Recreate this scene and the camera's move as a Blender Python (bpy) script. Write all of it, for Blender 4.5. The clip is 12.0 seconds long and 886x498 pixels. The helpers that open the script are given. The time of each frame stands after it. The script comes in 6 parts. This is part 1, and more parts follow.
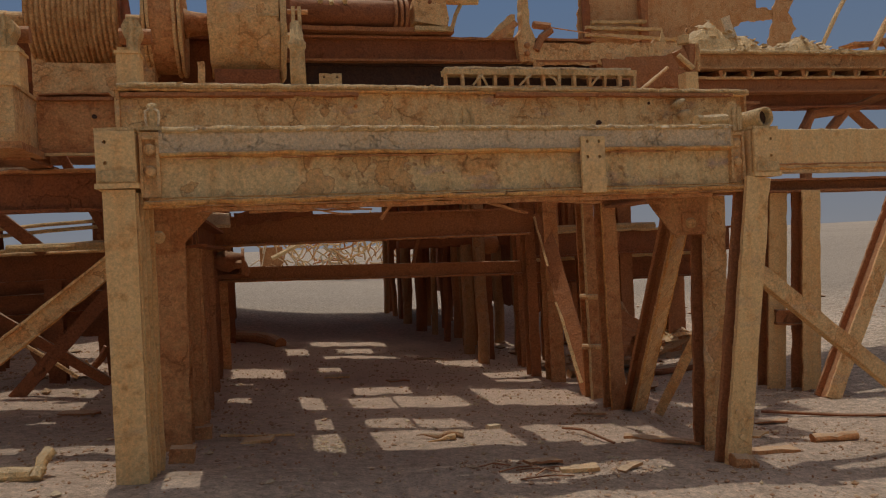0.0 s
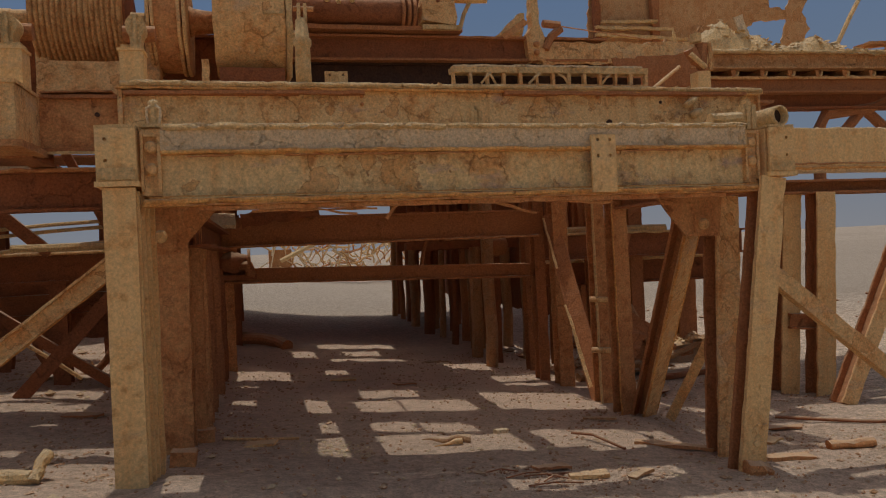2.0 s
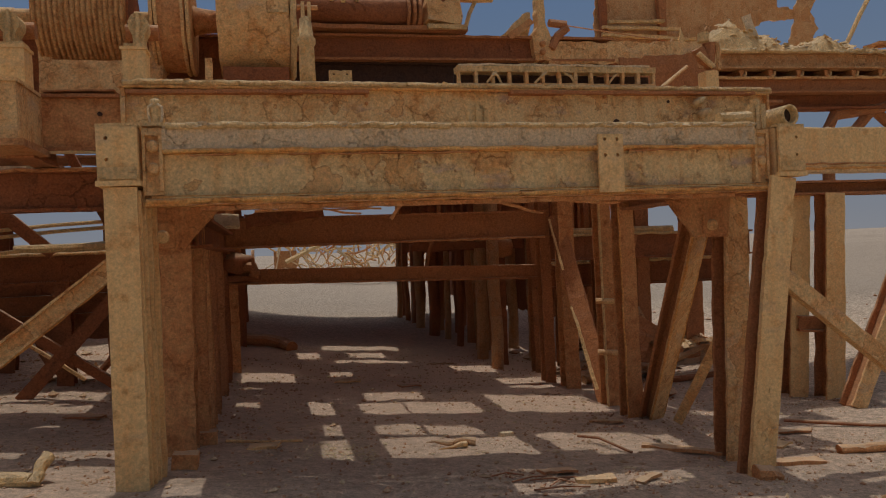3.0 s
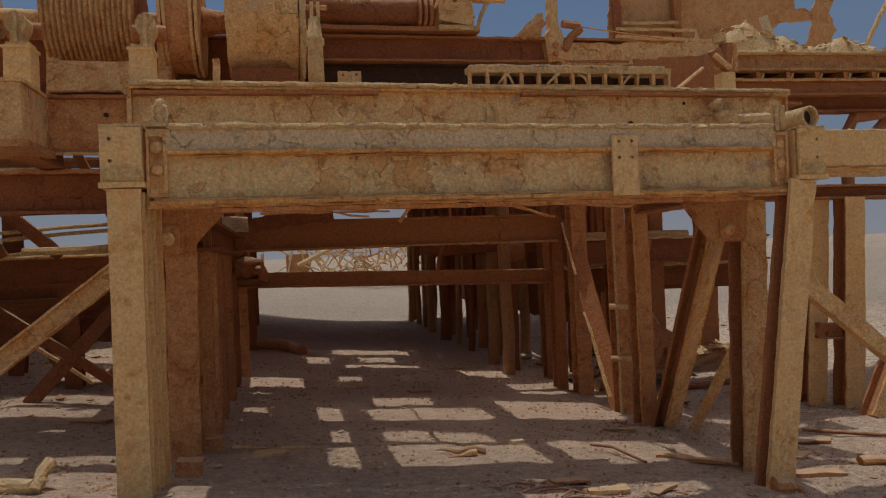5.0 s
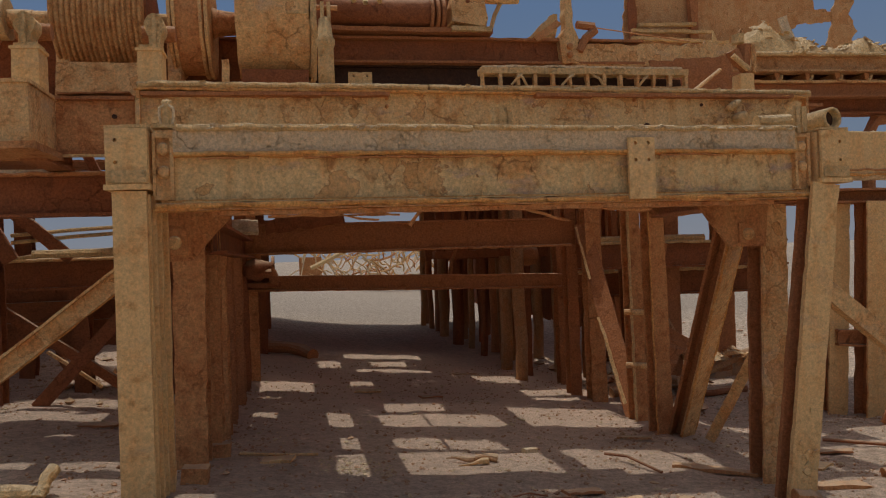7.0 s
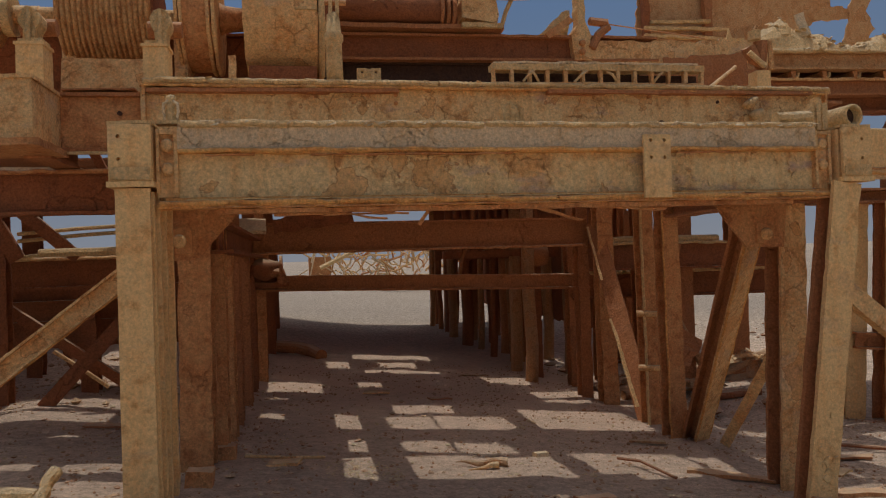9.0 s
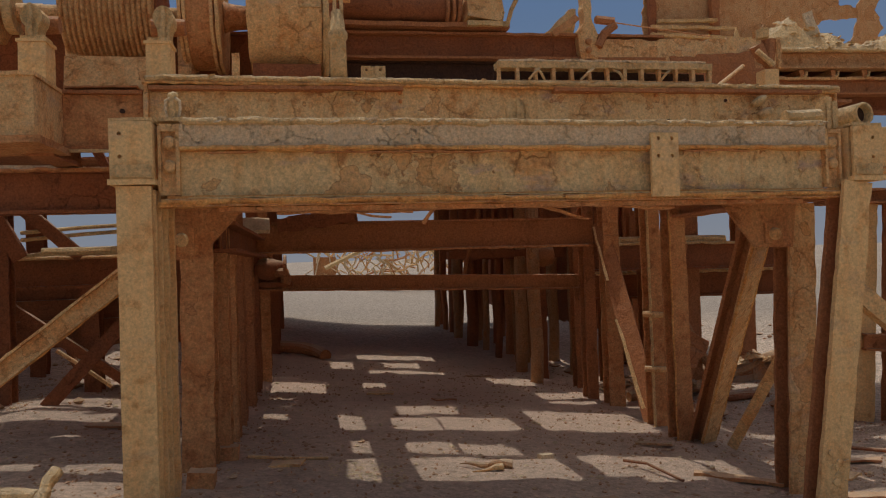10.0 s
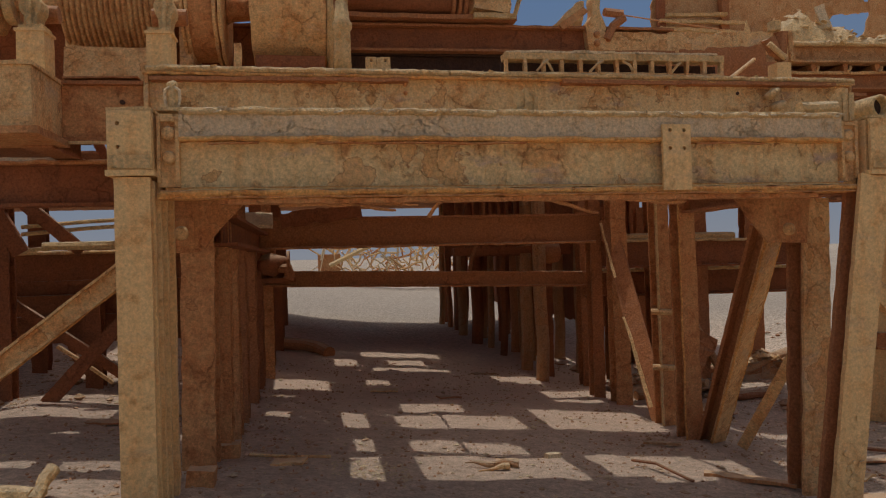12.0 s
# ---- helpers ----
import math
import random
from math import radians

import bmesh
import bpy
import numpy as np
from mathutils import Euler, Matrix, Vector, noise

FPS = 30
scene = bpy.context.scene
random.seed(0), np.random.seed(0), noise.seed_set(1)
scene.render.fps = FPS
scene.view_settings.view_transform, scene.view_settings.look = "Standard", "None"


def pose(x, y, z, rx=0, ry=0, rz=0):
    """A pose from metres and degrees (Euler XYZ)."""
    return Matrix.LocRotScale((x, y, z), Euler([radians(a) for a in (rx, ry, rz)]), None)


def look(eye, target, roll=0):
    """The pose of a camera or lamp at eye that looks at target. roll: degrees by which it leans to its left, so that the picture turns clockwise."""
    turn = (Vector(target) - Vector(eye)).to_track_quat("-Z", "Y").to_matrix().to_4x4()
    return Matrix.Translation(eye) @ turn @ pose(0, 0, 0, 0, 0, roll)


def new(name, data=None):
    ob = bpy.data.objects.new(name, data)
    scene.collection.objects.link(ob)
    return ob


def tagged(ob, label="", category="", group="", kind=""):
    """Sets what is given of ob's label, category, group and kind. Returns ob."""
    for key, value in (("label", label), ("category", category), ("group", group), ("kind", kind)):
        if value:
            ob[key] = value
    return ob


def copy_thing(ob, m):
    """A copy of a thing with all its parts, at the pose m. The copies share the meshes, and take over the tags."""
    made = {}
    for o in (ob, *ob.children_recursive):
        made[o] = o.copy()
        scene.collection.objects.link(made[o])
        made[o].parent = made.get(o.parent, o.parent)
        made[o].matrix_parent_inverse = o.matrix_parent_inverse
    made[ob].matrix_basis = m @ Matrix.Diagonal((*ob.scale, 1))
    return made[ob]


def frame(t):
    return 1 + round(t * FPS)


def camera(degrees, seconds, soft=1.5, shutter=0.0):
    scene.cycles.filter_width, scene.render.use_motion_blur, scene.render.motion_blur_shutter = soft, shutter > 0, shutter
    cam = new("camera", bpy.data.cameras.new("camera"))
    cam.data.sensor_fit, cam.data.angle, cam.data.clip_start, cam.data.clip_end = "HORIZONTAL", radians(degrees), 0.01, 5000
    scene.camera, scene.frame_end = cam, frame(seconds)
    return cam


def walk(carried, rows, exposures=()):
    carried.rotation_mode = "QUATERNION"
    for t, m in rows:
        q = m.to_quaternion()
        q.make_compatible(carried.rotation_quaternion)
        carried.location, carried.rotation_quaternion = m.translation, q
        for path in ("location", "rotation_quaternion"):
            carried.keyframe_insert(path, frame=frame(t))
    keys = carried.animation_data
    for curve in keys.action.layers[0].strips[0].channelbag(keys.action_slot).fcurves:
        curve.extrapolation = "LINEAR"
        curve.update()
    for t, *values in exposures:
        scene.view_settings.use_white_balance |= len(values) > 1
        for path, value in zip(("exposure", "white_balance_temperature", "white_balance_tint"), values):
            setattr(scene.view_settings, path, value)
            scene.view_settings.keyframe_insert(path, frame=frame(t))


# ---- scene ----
cam = camera(62.0, 12.0, soft=1.1)
PATH = [
    (0, (0.7268, -5.3553, 1.5606), (1.2216, -3.4176, 1.5417), -2.886),
    (0.5, (0.7410, -5.3287, 1.5560), (1.2289, -3.3892, 1.5384), -2.864),
    (1, (0.7502, -5.3058, 1.5511), (1.2338, -3.3652, 1.5365), -2.874),
    (1.5, (0.7631, -5.2725, 1.5421), (1.2414, -3.3306, 1.5317), -2.808),
    (2, (0.7748, -5.2427, 1.5370), (1.2456, -3.2989, 1.5282), -2.741),
    (2.5, (0.7879, -5.2067, 1.5326), (1.2502, -3.2608, 1.5276), -2.710),
    (3, (0.7939, -5.1762, 1.5304), (1.2509, -3.2291, 1.5264), -2.659),
    (5, (0.8431, -5.0615, 1.5305), (1.2674, -3.1070, 1.5383), -2.448),
    (5.5, (0.8501, -5.0322, 1.5321), (1.2666, -3.0761, 1.5445), -2.419),
    (6, (0.8629, -5.0032, 1.5339), (1.2696, -3.0450, 1.5478), -2.356),
    (6.5, (0.8704, -4.9761, 1.5371), (1.2683, -3.0162, 1.5525), -2.305),
    (7, (0.8816, -4.9488, 1.5363), (1.2713, -2.9872, 1.5547), -2.250),
    (9, (0.9034, -4.8284, 1.5329), (1.2677, -2.8619, 1.5528), -2.083),
    (9.5, (0.9114, -4.7974, 1.5278), (1.2696, -2.8298, 1.5497), -2.034),
    (10, (0.9168, -4.7708, 1.5236), (1.2680, -2.8020, 1.5457), -1.957),
    (10.5, (0.9231, -4.7425, 1.5200), (1.2704, -2.7730, 1.5392), -1.932),
    (11, (0.9278, -4.7160, 1.5164), (1.2724, -2.7460, 1.5353), -1.856),
    (11.5, (0.9307, -4.6855, 1.5132), (1.2713, -2.7148, 1.5304), -1.765),
    (12, (0.9307, -4.6510, 1.4990), (1.2691, -2.6800, 1.5162), -1.776),
]
EXPOSURE = -0.64
walk(cam, [(t, look(e, g, r)) for t, e, g, r in PATH], exposures=[(0.0, EXPOSURE, 6480, 12), (12.0, EXPOSURE + 0.15, 6220, 12)])

# ---- light: high desert sun, a little behind the rig ----
SUN_SLOPE = 0.20
world = bpy.data.worlds.new("sky")
scene.world = world
world.use_nodes = True
wt = world.node_tree
wt.nodes.clear()
sky = wt.nodes.new("ShaderNodeTexSky")
sky.sky_type = "NISHITA"
sky.sun_disc = False
sky.sun_elevation = math.atan(1 / SUN_SLOPE)
sky.sun_rotation = 0.0
sky.air_density, sky.dust_density, sky.ozone_density = 1.0, 5.0, 1.0
bg = wt.nodes.new("ShaderNodeBackground")
bg.inputs["Strength"].default_value = 0.105
wo = wt.nodes.new("ShaderNodeOutputWorld")
# dust haze: pale and warm at the horizon, clear blue above
haze = wt.nodes.new("ShaderNodeBackground")
haze.inputs["Strength"].default_value = 1.52
where = wt.nodes.new("ShaderNodeTexCoord")
split = wt.nodes.new("ShaderNodeSeparateXYZ")
tone = wt.nodes.new("ShaderNodeValToRGB")
tone.color_ramp.elements[0].position, tone.color_ramp.elements[0].color = 0.0, (0.205, 0.215, 0.235, 1)
tone.color_ramp.elements[1].position, tone.color_ramp.elements[1].color = 0.42, (0.076, 0.140, 0.258, 1)
mid_tone = tone.color_ramp.elements.new(0.12)
mid_tone.color = (0.140, 0.180, 0.238, 1)
white_tone = tone.color_ramp.elements.new(0.64)
white_tone.color = (0.36, 0.345, 0.325, 1)
height = wt.nodes.new("ShaderNodeMapRange")
height.interpolation_type = "SMOOTHSTEP"
height.inputs["From Min"].default_value, height.inputs["From Max"].default_value = 0.45, 0.85
height.inputs["To Min"].default_value, height.inputs["To Max"].default_value = 1.0, 0.0
veil = wt.nodes.new("ShaderNodeMixShader")
wt.links.new(where.outputs["Generated"], split.inputs[0])
wt.links.new(split.outputs["Z"], height.inputs["Value"])
wt.links.new(split.outputs["Z"], tone.inputs[0])
wt.links.new(tone.outputs[0], haze.inputs[0])
wt.links.new(height.outputs[0], veil.inputs[0])
wt.links.new(sky.outputs[0], bg.inputs[0])
wt.links.new(bg.outputs[0], veil.inputs[1])
wt.links.new(haze.outputs[0], veil.inputs[2])
wt.links.new(veil.outputs[0], wo.inputs[0])
sun = bpy.data.lights.new("sun", "SUN")
sun.energy, sun.angle, sun.color = 2.4, radians(0.5), (1.0, 0.965, 0.90)
sun_ob = new("sun", sun)
sun_ob.matrix_world = look((0, SUN_SLOPE * 20, 20), (0, 0, 0))


# ---- materials ----
def material(name):
    m = bpy.data.materials.new(name)
    m.use_nodes = True
    m.node_tree.nodes.clear()
    return m, m.node_tree.nodes, m.node_tree.links


def node(ns, kind, **values):
    n = ns.new(kind)
    for k, v in values.items():
        n.inputs[k].default_value = v
    return n


def ramp(ns, stops):
    r = ns.new("ShaderNodeValToRGB")
    e = r.color_ramp.elements
    while len(e) < len(stops):
        e.new(0.5)
    for el, (p, c) in zip(e, stops):
        el.position = p
        el.color = (*c, 1) if len(c) == 3 else (c[0], c[0], c[0], 1)
    return r


def mix(ns, ls, fac, a, b, blend="MIX"):
    m = ns.new("ShaderNodeMix")
    m.data_type, m.blend_type = "RGBA", blend
    for sock, v in ((m.inputs[0], fac), (m.inputs[6], a), (m.inputs[7], b)):
        if isinstance(v, (int, float)):
            sock.default_value = v
        elif isinstance(v, tuple):
            sock.default_value = (*v, 1)
        else:
            ls.new(v, sock)
    return m.outputs[2]


def maths(ns, ls, op, a, b=0.0, clamp=False):
    m = ns.new("ShaderNodeMath")
    m.operation, m.use_clamp = op, clamp
    for sock, v in ((m.inputs[0], a), (m.inputs[1], b)):
        if isinstance(v, (int, float)):
            sock.default_value = v
        else:
            ls.new(v, sock)
    return m.outputs[0]


def rust(name, skin, orange, dark, dust=(0.52, 0.41, 0.27), patch=0.5, cracks=0.6, dusting=0.75, bump=0.5, size=1.0, stain=None, grit=0.85, flaking=1.0):
    """Corroded steel: a weathered skin, orange bloom, dark pits, crack lines where the scale lifts, dust on what faces up."""
    m, ns, ls = material(name)
    pos = ns.new("ShaderNodeNewGeometry")
    big = node(ns, "ShaderNodeTexNoise", Scale=2.3 * size, Detail=5.0, Roughness=0.6)
    mid = node(ns, "ShaderNodeTexNoise", Scale=9.0 * size, Detail=6.0, Roughness=0.65)
    fine = node(ns, "ShaderNodeTexNoise", Scale=45.0, Detail=8.0, Roughness=0.8)
    streak_map = ns.new("ShaderNodeMapping")
    streak_map.inputs["Scale"].default_value = (14.0, 14.0, 1.3)
    streak = node(ns, "ShaderNodeTexNoise", Scale=1.0, Detail=4.0)
    ls.new(pos.outputs["Position"], streak_map.inputs[0])
    ls.new(streak_map.outputs[0], streak.inputs["Vector"])
    for n in (big, mid, fine):
        ls.new(pos.outputs["Position"], n.inputs["Vector"])
    warp = mix(ns, ls, 0.16, pos.outputs["Position"], mid.outputs["Color"], "ADD")
    crack = ns.new("ShaderNodeTexVoronoi")
    crack.feature = "DISTANCE_TO_EDGE"
    crack.inputs["Scale"].default_value = 3.4 * size
    ls.new(warp, crack.inputs["Vector"])
    line = ramp(ns, [(0.0, (1.0,)), (0.007, (0.8,)), (0.018, (0.0,))])
    ls.new(crack.outputs["Distance"], line.inputs[0])
    where = ramp(ns, [(0.49, (0.0,)), (0.57, (1.0,))])
    ls.new(big.outputs["Fac"], where.inputs[0])
    line_here = maths(ns, ls, "MULTIPLY", line.outputs[0], where.outputs[0])
    line_f = maths(ns, ls, "MULTIPLY", line_here, cracks)
    p = ramp(ns, [(patch - 0.07, (0.0,)), (patch + 0.09, (1.0,))])
    mixed = maths(ns, ls, "ADD", maths(ns, ls, "MULTIPLY", big.outputs["Fac"], 0.45), maths(ns, ls, "MULTIPLY", mid.outputs["Fac"], 0.55))
    ls.new(mixed, p.inputs[0])
    col = mix(ns, ls, p.outputs[0], skin, orange)
    pits = ramp(ns, [(0.56, (0.0,)), (0.74, (1.0,))])
    ls.new(mid.outputs["Fac"], pits.inputs[0])
    col = mix(ns, ls, maths(ns, ls, "MULTIPLY", pits.outputs[0], 0.55), col, dark)
    st = ramp(ns, [(0.45, (0.0,)), (0.75, (1.0,))])
    ls.new(streak.outputs["Fac"], st.inputs[0])
    col = mix(ns, ls, maths(ns, ls, "MULTIPLY", st.outputs[0], 0.45), col, orange)
    if stain:
        sn = node(ns, "ShaderNodeTexNoise", Scale=1.7, Detail=5.0, Roughness=0.7)
        sm = ns.new("ShaderNodeMapping")
        sm.inputs["Location"].default_value = (3.1, 0.4, 7.7)
        sm.inputs["Scale"].default_value = (1.0, 1.0, 2.6)
        ls.new(pos.outputs["Position"], sm.inputs[0])
        ls.new(sm.outputs[0], sn.inputs["Vector"])
        sr = ramp(ns, [(0.56, (0.0,)), (0.68, (1.0,))])
        ls.new(sn.outputs["Fac"], sr.inputs[0])
        col = mix(ns, ls, maths(ns, ls, "MULTIPLY", sr.outputs[0], 0.6), col, stain)
    pale = tuple(min(0.9, c * 1.12 + 0.02) for c in skin)
    # plates of scale that have come away: sharp-edged patches with a raised, pale rim
    flake = node(ns, "ShaderNodeTexNoise", Scale=2.8 * size, Detail=6.0, Roughness=0.52)
    fm = ns.new("ShaderNodeMapping")
    fm.inputs["Location"].default_value = (5.3, 1.9, 2.2)
    ls.new(pos.outputs["Position"], fm.inputs[0])
    ls.new(fm.outputs[0], flake.inputs["Vector"])
    bare = ramp(ns, [(0.585, (0.0,)), (0.596, (1.0,))])
    ls.new(flake.outputs["Fac"], bare.inputs[0])
    rim = ramp(ns, [(0.560, (0.0,)), (0.580, (1.0,)), (0.587, (1.0,)), (0.594, (0.0,))])
    ls.new(flake.outputs["Fac"], rim.inputs[0])
    under = ramp(ns, [(0.592, (0.0,)), (0.597, (1.0,)), (0.606, (0.0,))])
    ls.new(flake.outputs["Fac"], under.inputs[0])
    col = mix(ns, ls, maths(ns, ls, "MULTIPLY", bare.outputs[0], 0.55 * flaking), col, orange)
    col = mix(ns, ls, maths(ns, ls, "MULTIPLY", rim.outputs[0], 0.5 * flaking), col, pale)
    col = mix(ns, ls, maths(ns, ls, "MULTIPLY", under.outputs[0], 0.6 * flaking), col, dark)
    # hairlines between the larger cracks
    hair = ns.new("ShaderNodeTexVoronoi")
    hair.feature = "DISTANCE_TO_EDGE"
    hair.inputs["Scale"].default_value = 7.0 * size
    ls.new(warp, hair.inputs["Vector"])
    hl = ramp(ns, [(0.0, (1.0,)), (0.012, (0.6,)), (0.03, (0.0,))])
    ls.new(hair.outputs["Distance"], hl.inputs[0])
    hw = ramp(ns, [(0.56, (0.0,)), (0.63, (1.0,))])
    ls.new(mid.outputs["Fac"], hw.inputs[0])
    hair_f = maths(ns, ls, "MULTIPLY", maths(ns, ls, "MULTIPLY", hl.outputs[0], hw.outputs[0]), 0.6 * cracks)
    col = mix(ns, ls, hair_f, col, dark)
    grain = ramp(ns, [(0.3, (0.50,)), (0.7, (1.6,))])
    ls.new(fine.outputs["Fac"], grain.inputs[0])
    col = mix(ns, ls, grit, col, grain.outputs[0], "MULTIPLY")
    seam = mix(ns, ls, 0.45, dark, orange)
    col = mix(ns, ls, line_f, col, seam)
    sep = ns.new("ShaderNodeSeparateXYZ")
    ls.new(pos.outputs["Normal"], sep.inputs[0])
    flat = ramp(ns, [(0.35, (0.0,)), (0.85, (1.0,))])
    ls.new(sep.outputs["Z"], flat.inputs[0])
    settle = maths(ns, ls, "MULTIPLY", flat.outputs[0], maths(ns, ls, "MULTIPLY", maths(ns, ls, "ADD", mid.outputs["Fac"], 0.35, True), dusting))
    col = mix(ns, ls, settle, col, dust)
    h = maths(ns, ls, "ADD", maths(ns, ls, "MULTIPLY", mid.outputs["Fac"], 0.9), maths(ns, ls, "MULTIPLY", fine.outputs["Fac"], 0.26))
    h = maths(ns, ls, "SUBTRACT", h, maths(ns, ls, "MULTIPLY", line_here, 0.4))
    h = maths(ns, ls, "SUBTRACT", h, maths(ns, ls, "MULTIPLY", bare.outputs[0], 0.22 * flaking))
    b = node(ns, "ShaderNodeBump", Strength=min(1.0, bump * 1.6), Distance=0.035)
    ls.new(h, b.inputs["Height"])
    s = node(ns, "ShaderNodeBsdfPrincipled", Roughness=0.88)
    s.inputs["Specular IOR Level"].default_value = 0.2
    ls.new(col, s.inputs["Base Color"])
    ls.new(b.outputs[0], s.inputs["Normal"])
    o = ns.new("ShaderNodeOutputMaterial")
    ls.new(s.outputs[0], o.inputs[0])
    return m


OCHRE = rust("ochre_rust", (0.77, 0.495, 0.218), (0.70, 0.335, 0.115), (0.29, 0.125, 0.052), patch=0.53, stain=(0.58, 0.40, 0.25), cracks=0.45)
GREY_TAN = rust("grey_tan_scale", (0.80, 0.60, 0.36), (0.74, 0.46, 0.21), (0.40, 0.23, 0.11), patch=0.6, cracks=0.0, bump=0.8, size=1.6, flaking=0.3)
EDGE = rust("bright_orange_rust", (0.80, 0.455, 0.155), (0.72, 0.32, 0.09), (0.30, 0.12, 0.045), patch=0.5, cracks=0.0, size=2.0, flaking=0.3)
WEB = rust("mottled_web_rust", (0.79, 0.57, 0.27), (0.70, 0.355, 0.12), (0.27, 0.12, 0.06), patch=0.555, stain=(0.40, 0.27, 0.26), cracks=0.7)
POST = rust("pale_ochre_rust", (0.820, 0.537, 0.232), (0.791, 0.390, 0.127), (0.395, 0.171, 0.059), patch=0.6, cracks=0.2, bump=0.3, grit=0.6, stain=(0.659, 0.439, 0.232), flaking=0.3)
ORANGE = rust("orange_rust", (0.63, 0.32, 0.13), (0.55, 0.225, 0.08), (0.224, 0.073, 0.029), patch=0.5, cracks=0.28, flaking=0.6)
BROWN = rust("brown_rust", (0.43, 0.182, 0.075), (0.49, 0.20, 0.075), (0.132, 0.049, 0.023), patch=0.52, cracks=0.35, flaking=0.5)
# dark rust; on parts under the decks it also carries their shade
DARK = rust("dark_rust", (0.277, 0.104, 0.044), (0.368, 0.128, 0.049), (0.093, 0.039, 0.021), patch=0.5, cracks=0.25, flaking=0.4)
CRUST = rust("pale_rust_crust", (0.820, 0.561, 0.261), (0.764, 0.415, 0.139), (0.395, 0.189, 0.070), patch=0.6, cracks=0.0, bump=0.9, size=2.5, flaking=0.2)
ROPE = rust("rusted_wire_rope", (0.78, 0.46, 0.19), (0.68, 0.31, 0.105), (0.29, 0.13, 0.055), patch=0.5, cracks=0.0, bump=0.8, size=3.0, flaking=0.2)
# near-black rust that puts deep shade into voids, gaps and holes
SHADE_BLACK = rust("shade_black_rust", (0.07, 0.04, 0.028), (0.10, 0.05, 0.03), (0.03, 0.02, 0.015), patch=0.5, cracks=0.0, flaking=0.0)
WALL = rust("sheet_rust", (0.62, 0.37, 0.17), (0.57, 0.27, 0.10), (0.25, 0.12, 0.05), patch=0.5, cracks=0.2)
DUSTY = rust("dusty_brown_rust", (0.47, 0.27, 0.13), (0.52, 0.24, 0.09), (0.17, 0.085, 0.045), patch=0.55, cracks=0.3)
BLEACHED = rust("bleached_scale", (0.820, 0.634, 0.383), (0.764, 0.500, 0.243), (0.368, 0.195, 0.093), patch=0.6, cracks=0.2, bump=0.9, size=2.0, flaking=0.2)


def sand_material():
    m, ns, ls = material("desert_sand")
    pos = ns.new("ShaderNodeNewGeometry")
    big = node(ns, "ShaderNodeTexNoise", Scale=0.35, Detail=6.0, Roughness=0.6)
    mid = node(ns, "ShaderNodeTexNoise", Scale=3.5, Detail=7.0, Roughness=0.68)
    fine = node(ns, "ShaderNodeTexNoise", Scale=30.0, Detail=8.0, Roughness=0.85)
    spots = node(ns, "ShaderNodeTexVoronoi", Scale=26.0)
    bm_ = ns.new("ShaderNodeMapping")
    bm_.inputs["Scale"].default_value = (0.012, 0.05, 0.0)
    bands = node(ns, "ShaderNodeTexNoise", Scale=1.0, Detail=5.0)
    ls.new(pos.outputs["Position"], bm_.inputs[0])
    ls.new(bm_.outputs[0], bands.inputs["Vector"])
    for n in (big, mid, fine, spots):
        ls.new(pos.outputs["Position"], n.inputs["Vector"])
    r = ramp(ns, [(0.32, (0.47, 0.36, 0.255)), (0.5, (0.56, 0.455, 0.34)), (0.7, (0.63, 0.52, 0.395))])
    ls.new(mid.outputs["Fac"], r.inputs[0])
    rb = ramp(ns, [(0.35, (0.94, 0.92, 0.90)), (0.65, (1.1, 1.08, 1.07))])
    ls.new(big.outputs["Fac"], rb.inputs[0])
    col = mix(ns, ls, 1.0, r.outputs[0], rb.outputs[0], "MULTIPLY")
    rd = ramp(ns, [(0.35, (0.9, 0.89, 0.89)), (0.65, (1.1, 1.09, 1.08))])
    ls.new(bands.outputs["Fac"], rd.inputs[0])
    col = mix(ns, ls, 1.0, col, rd.outputs[0], "MULTIPLY")
    rf = ramp(ns, [(0.3, (0.36,)), (0.5, (1.0,)), (0.66, (1.5,))])
    ls.new(fine.outputs["Fac"], rf.inputs[0])
    col = mix(ns, ls, 1.0, col, rf.outputs[0], "MULTIPLY")
    clods = node(ns, "ShaderNodeTexNoise", Scale=12.0, Detail=8.0, Roughness=0.78)
    ls.new(pos.outputs["Position"], clods.inputs["Vector"])
    rc = ramp(ns, [(0.36, (0.5,)), (0.5, (1.04,)), (0.63, (1.5,))])
    ls.new(clods.outputs["Fac"], rc.inputs[0])
    col = mix(ns, ls, 1.0, col, rc.outputs[0], "MULTIPLY")
    # crumbs of fallen rust among the grains
    sp = ramp(ns, [(0.0, (1.0,)), (0.16, (1.0,)), (0.26, (0.0,))])
    ls.new(spots.outputs["Distance"], sp.inputs[0])
    some = ramp(ns, [(0.45, (0.0,)), (0.6, (1.0,))])
    ls.new(mid.outputs["Fac"], some.inputs[0])
    col = mix(ns, ls, maths(ns, ls, "MULTIPLY", maths(ns, ls, "MULTIPLY", sp.outputs[0], some.outputs[0]), 0.5), col, (0.16, 0.09, 0.055))
    # rust-stained earth beneath the rig, warmed and brightened for bounce light in its shade
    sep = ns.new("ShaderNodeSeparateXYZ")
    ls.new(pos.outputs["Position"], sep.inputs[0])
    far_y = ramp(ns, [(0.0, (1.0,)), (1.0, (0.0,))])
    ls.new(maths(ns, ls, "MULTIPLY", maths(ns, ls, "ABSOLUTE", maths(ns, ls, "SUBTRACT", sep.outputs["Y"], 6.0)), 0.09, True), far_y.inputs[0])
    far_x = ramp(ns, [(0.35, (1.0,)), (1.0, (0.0,))])
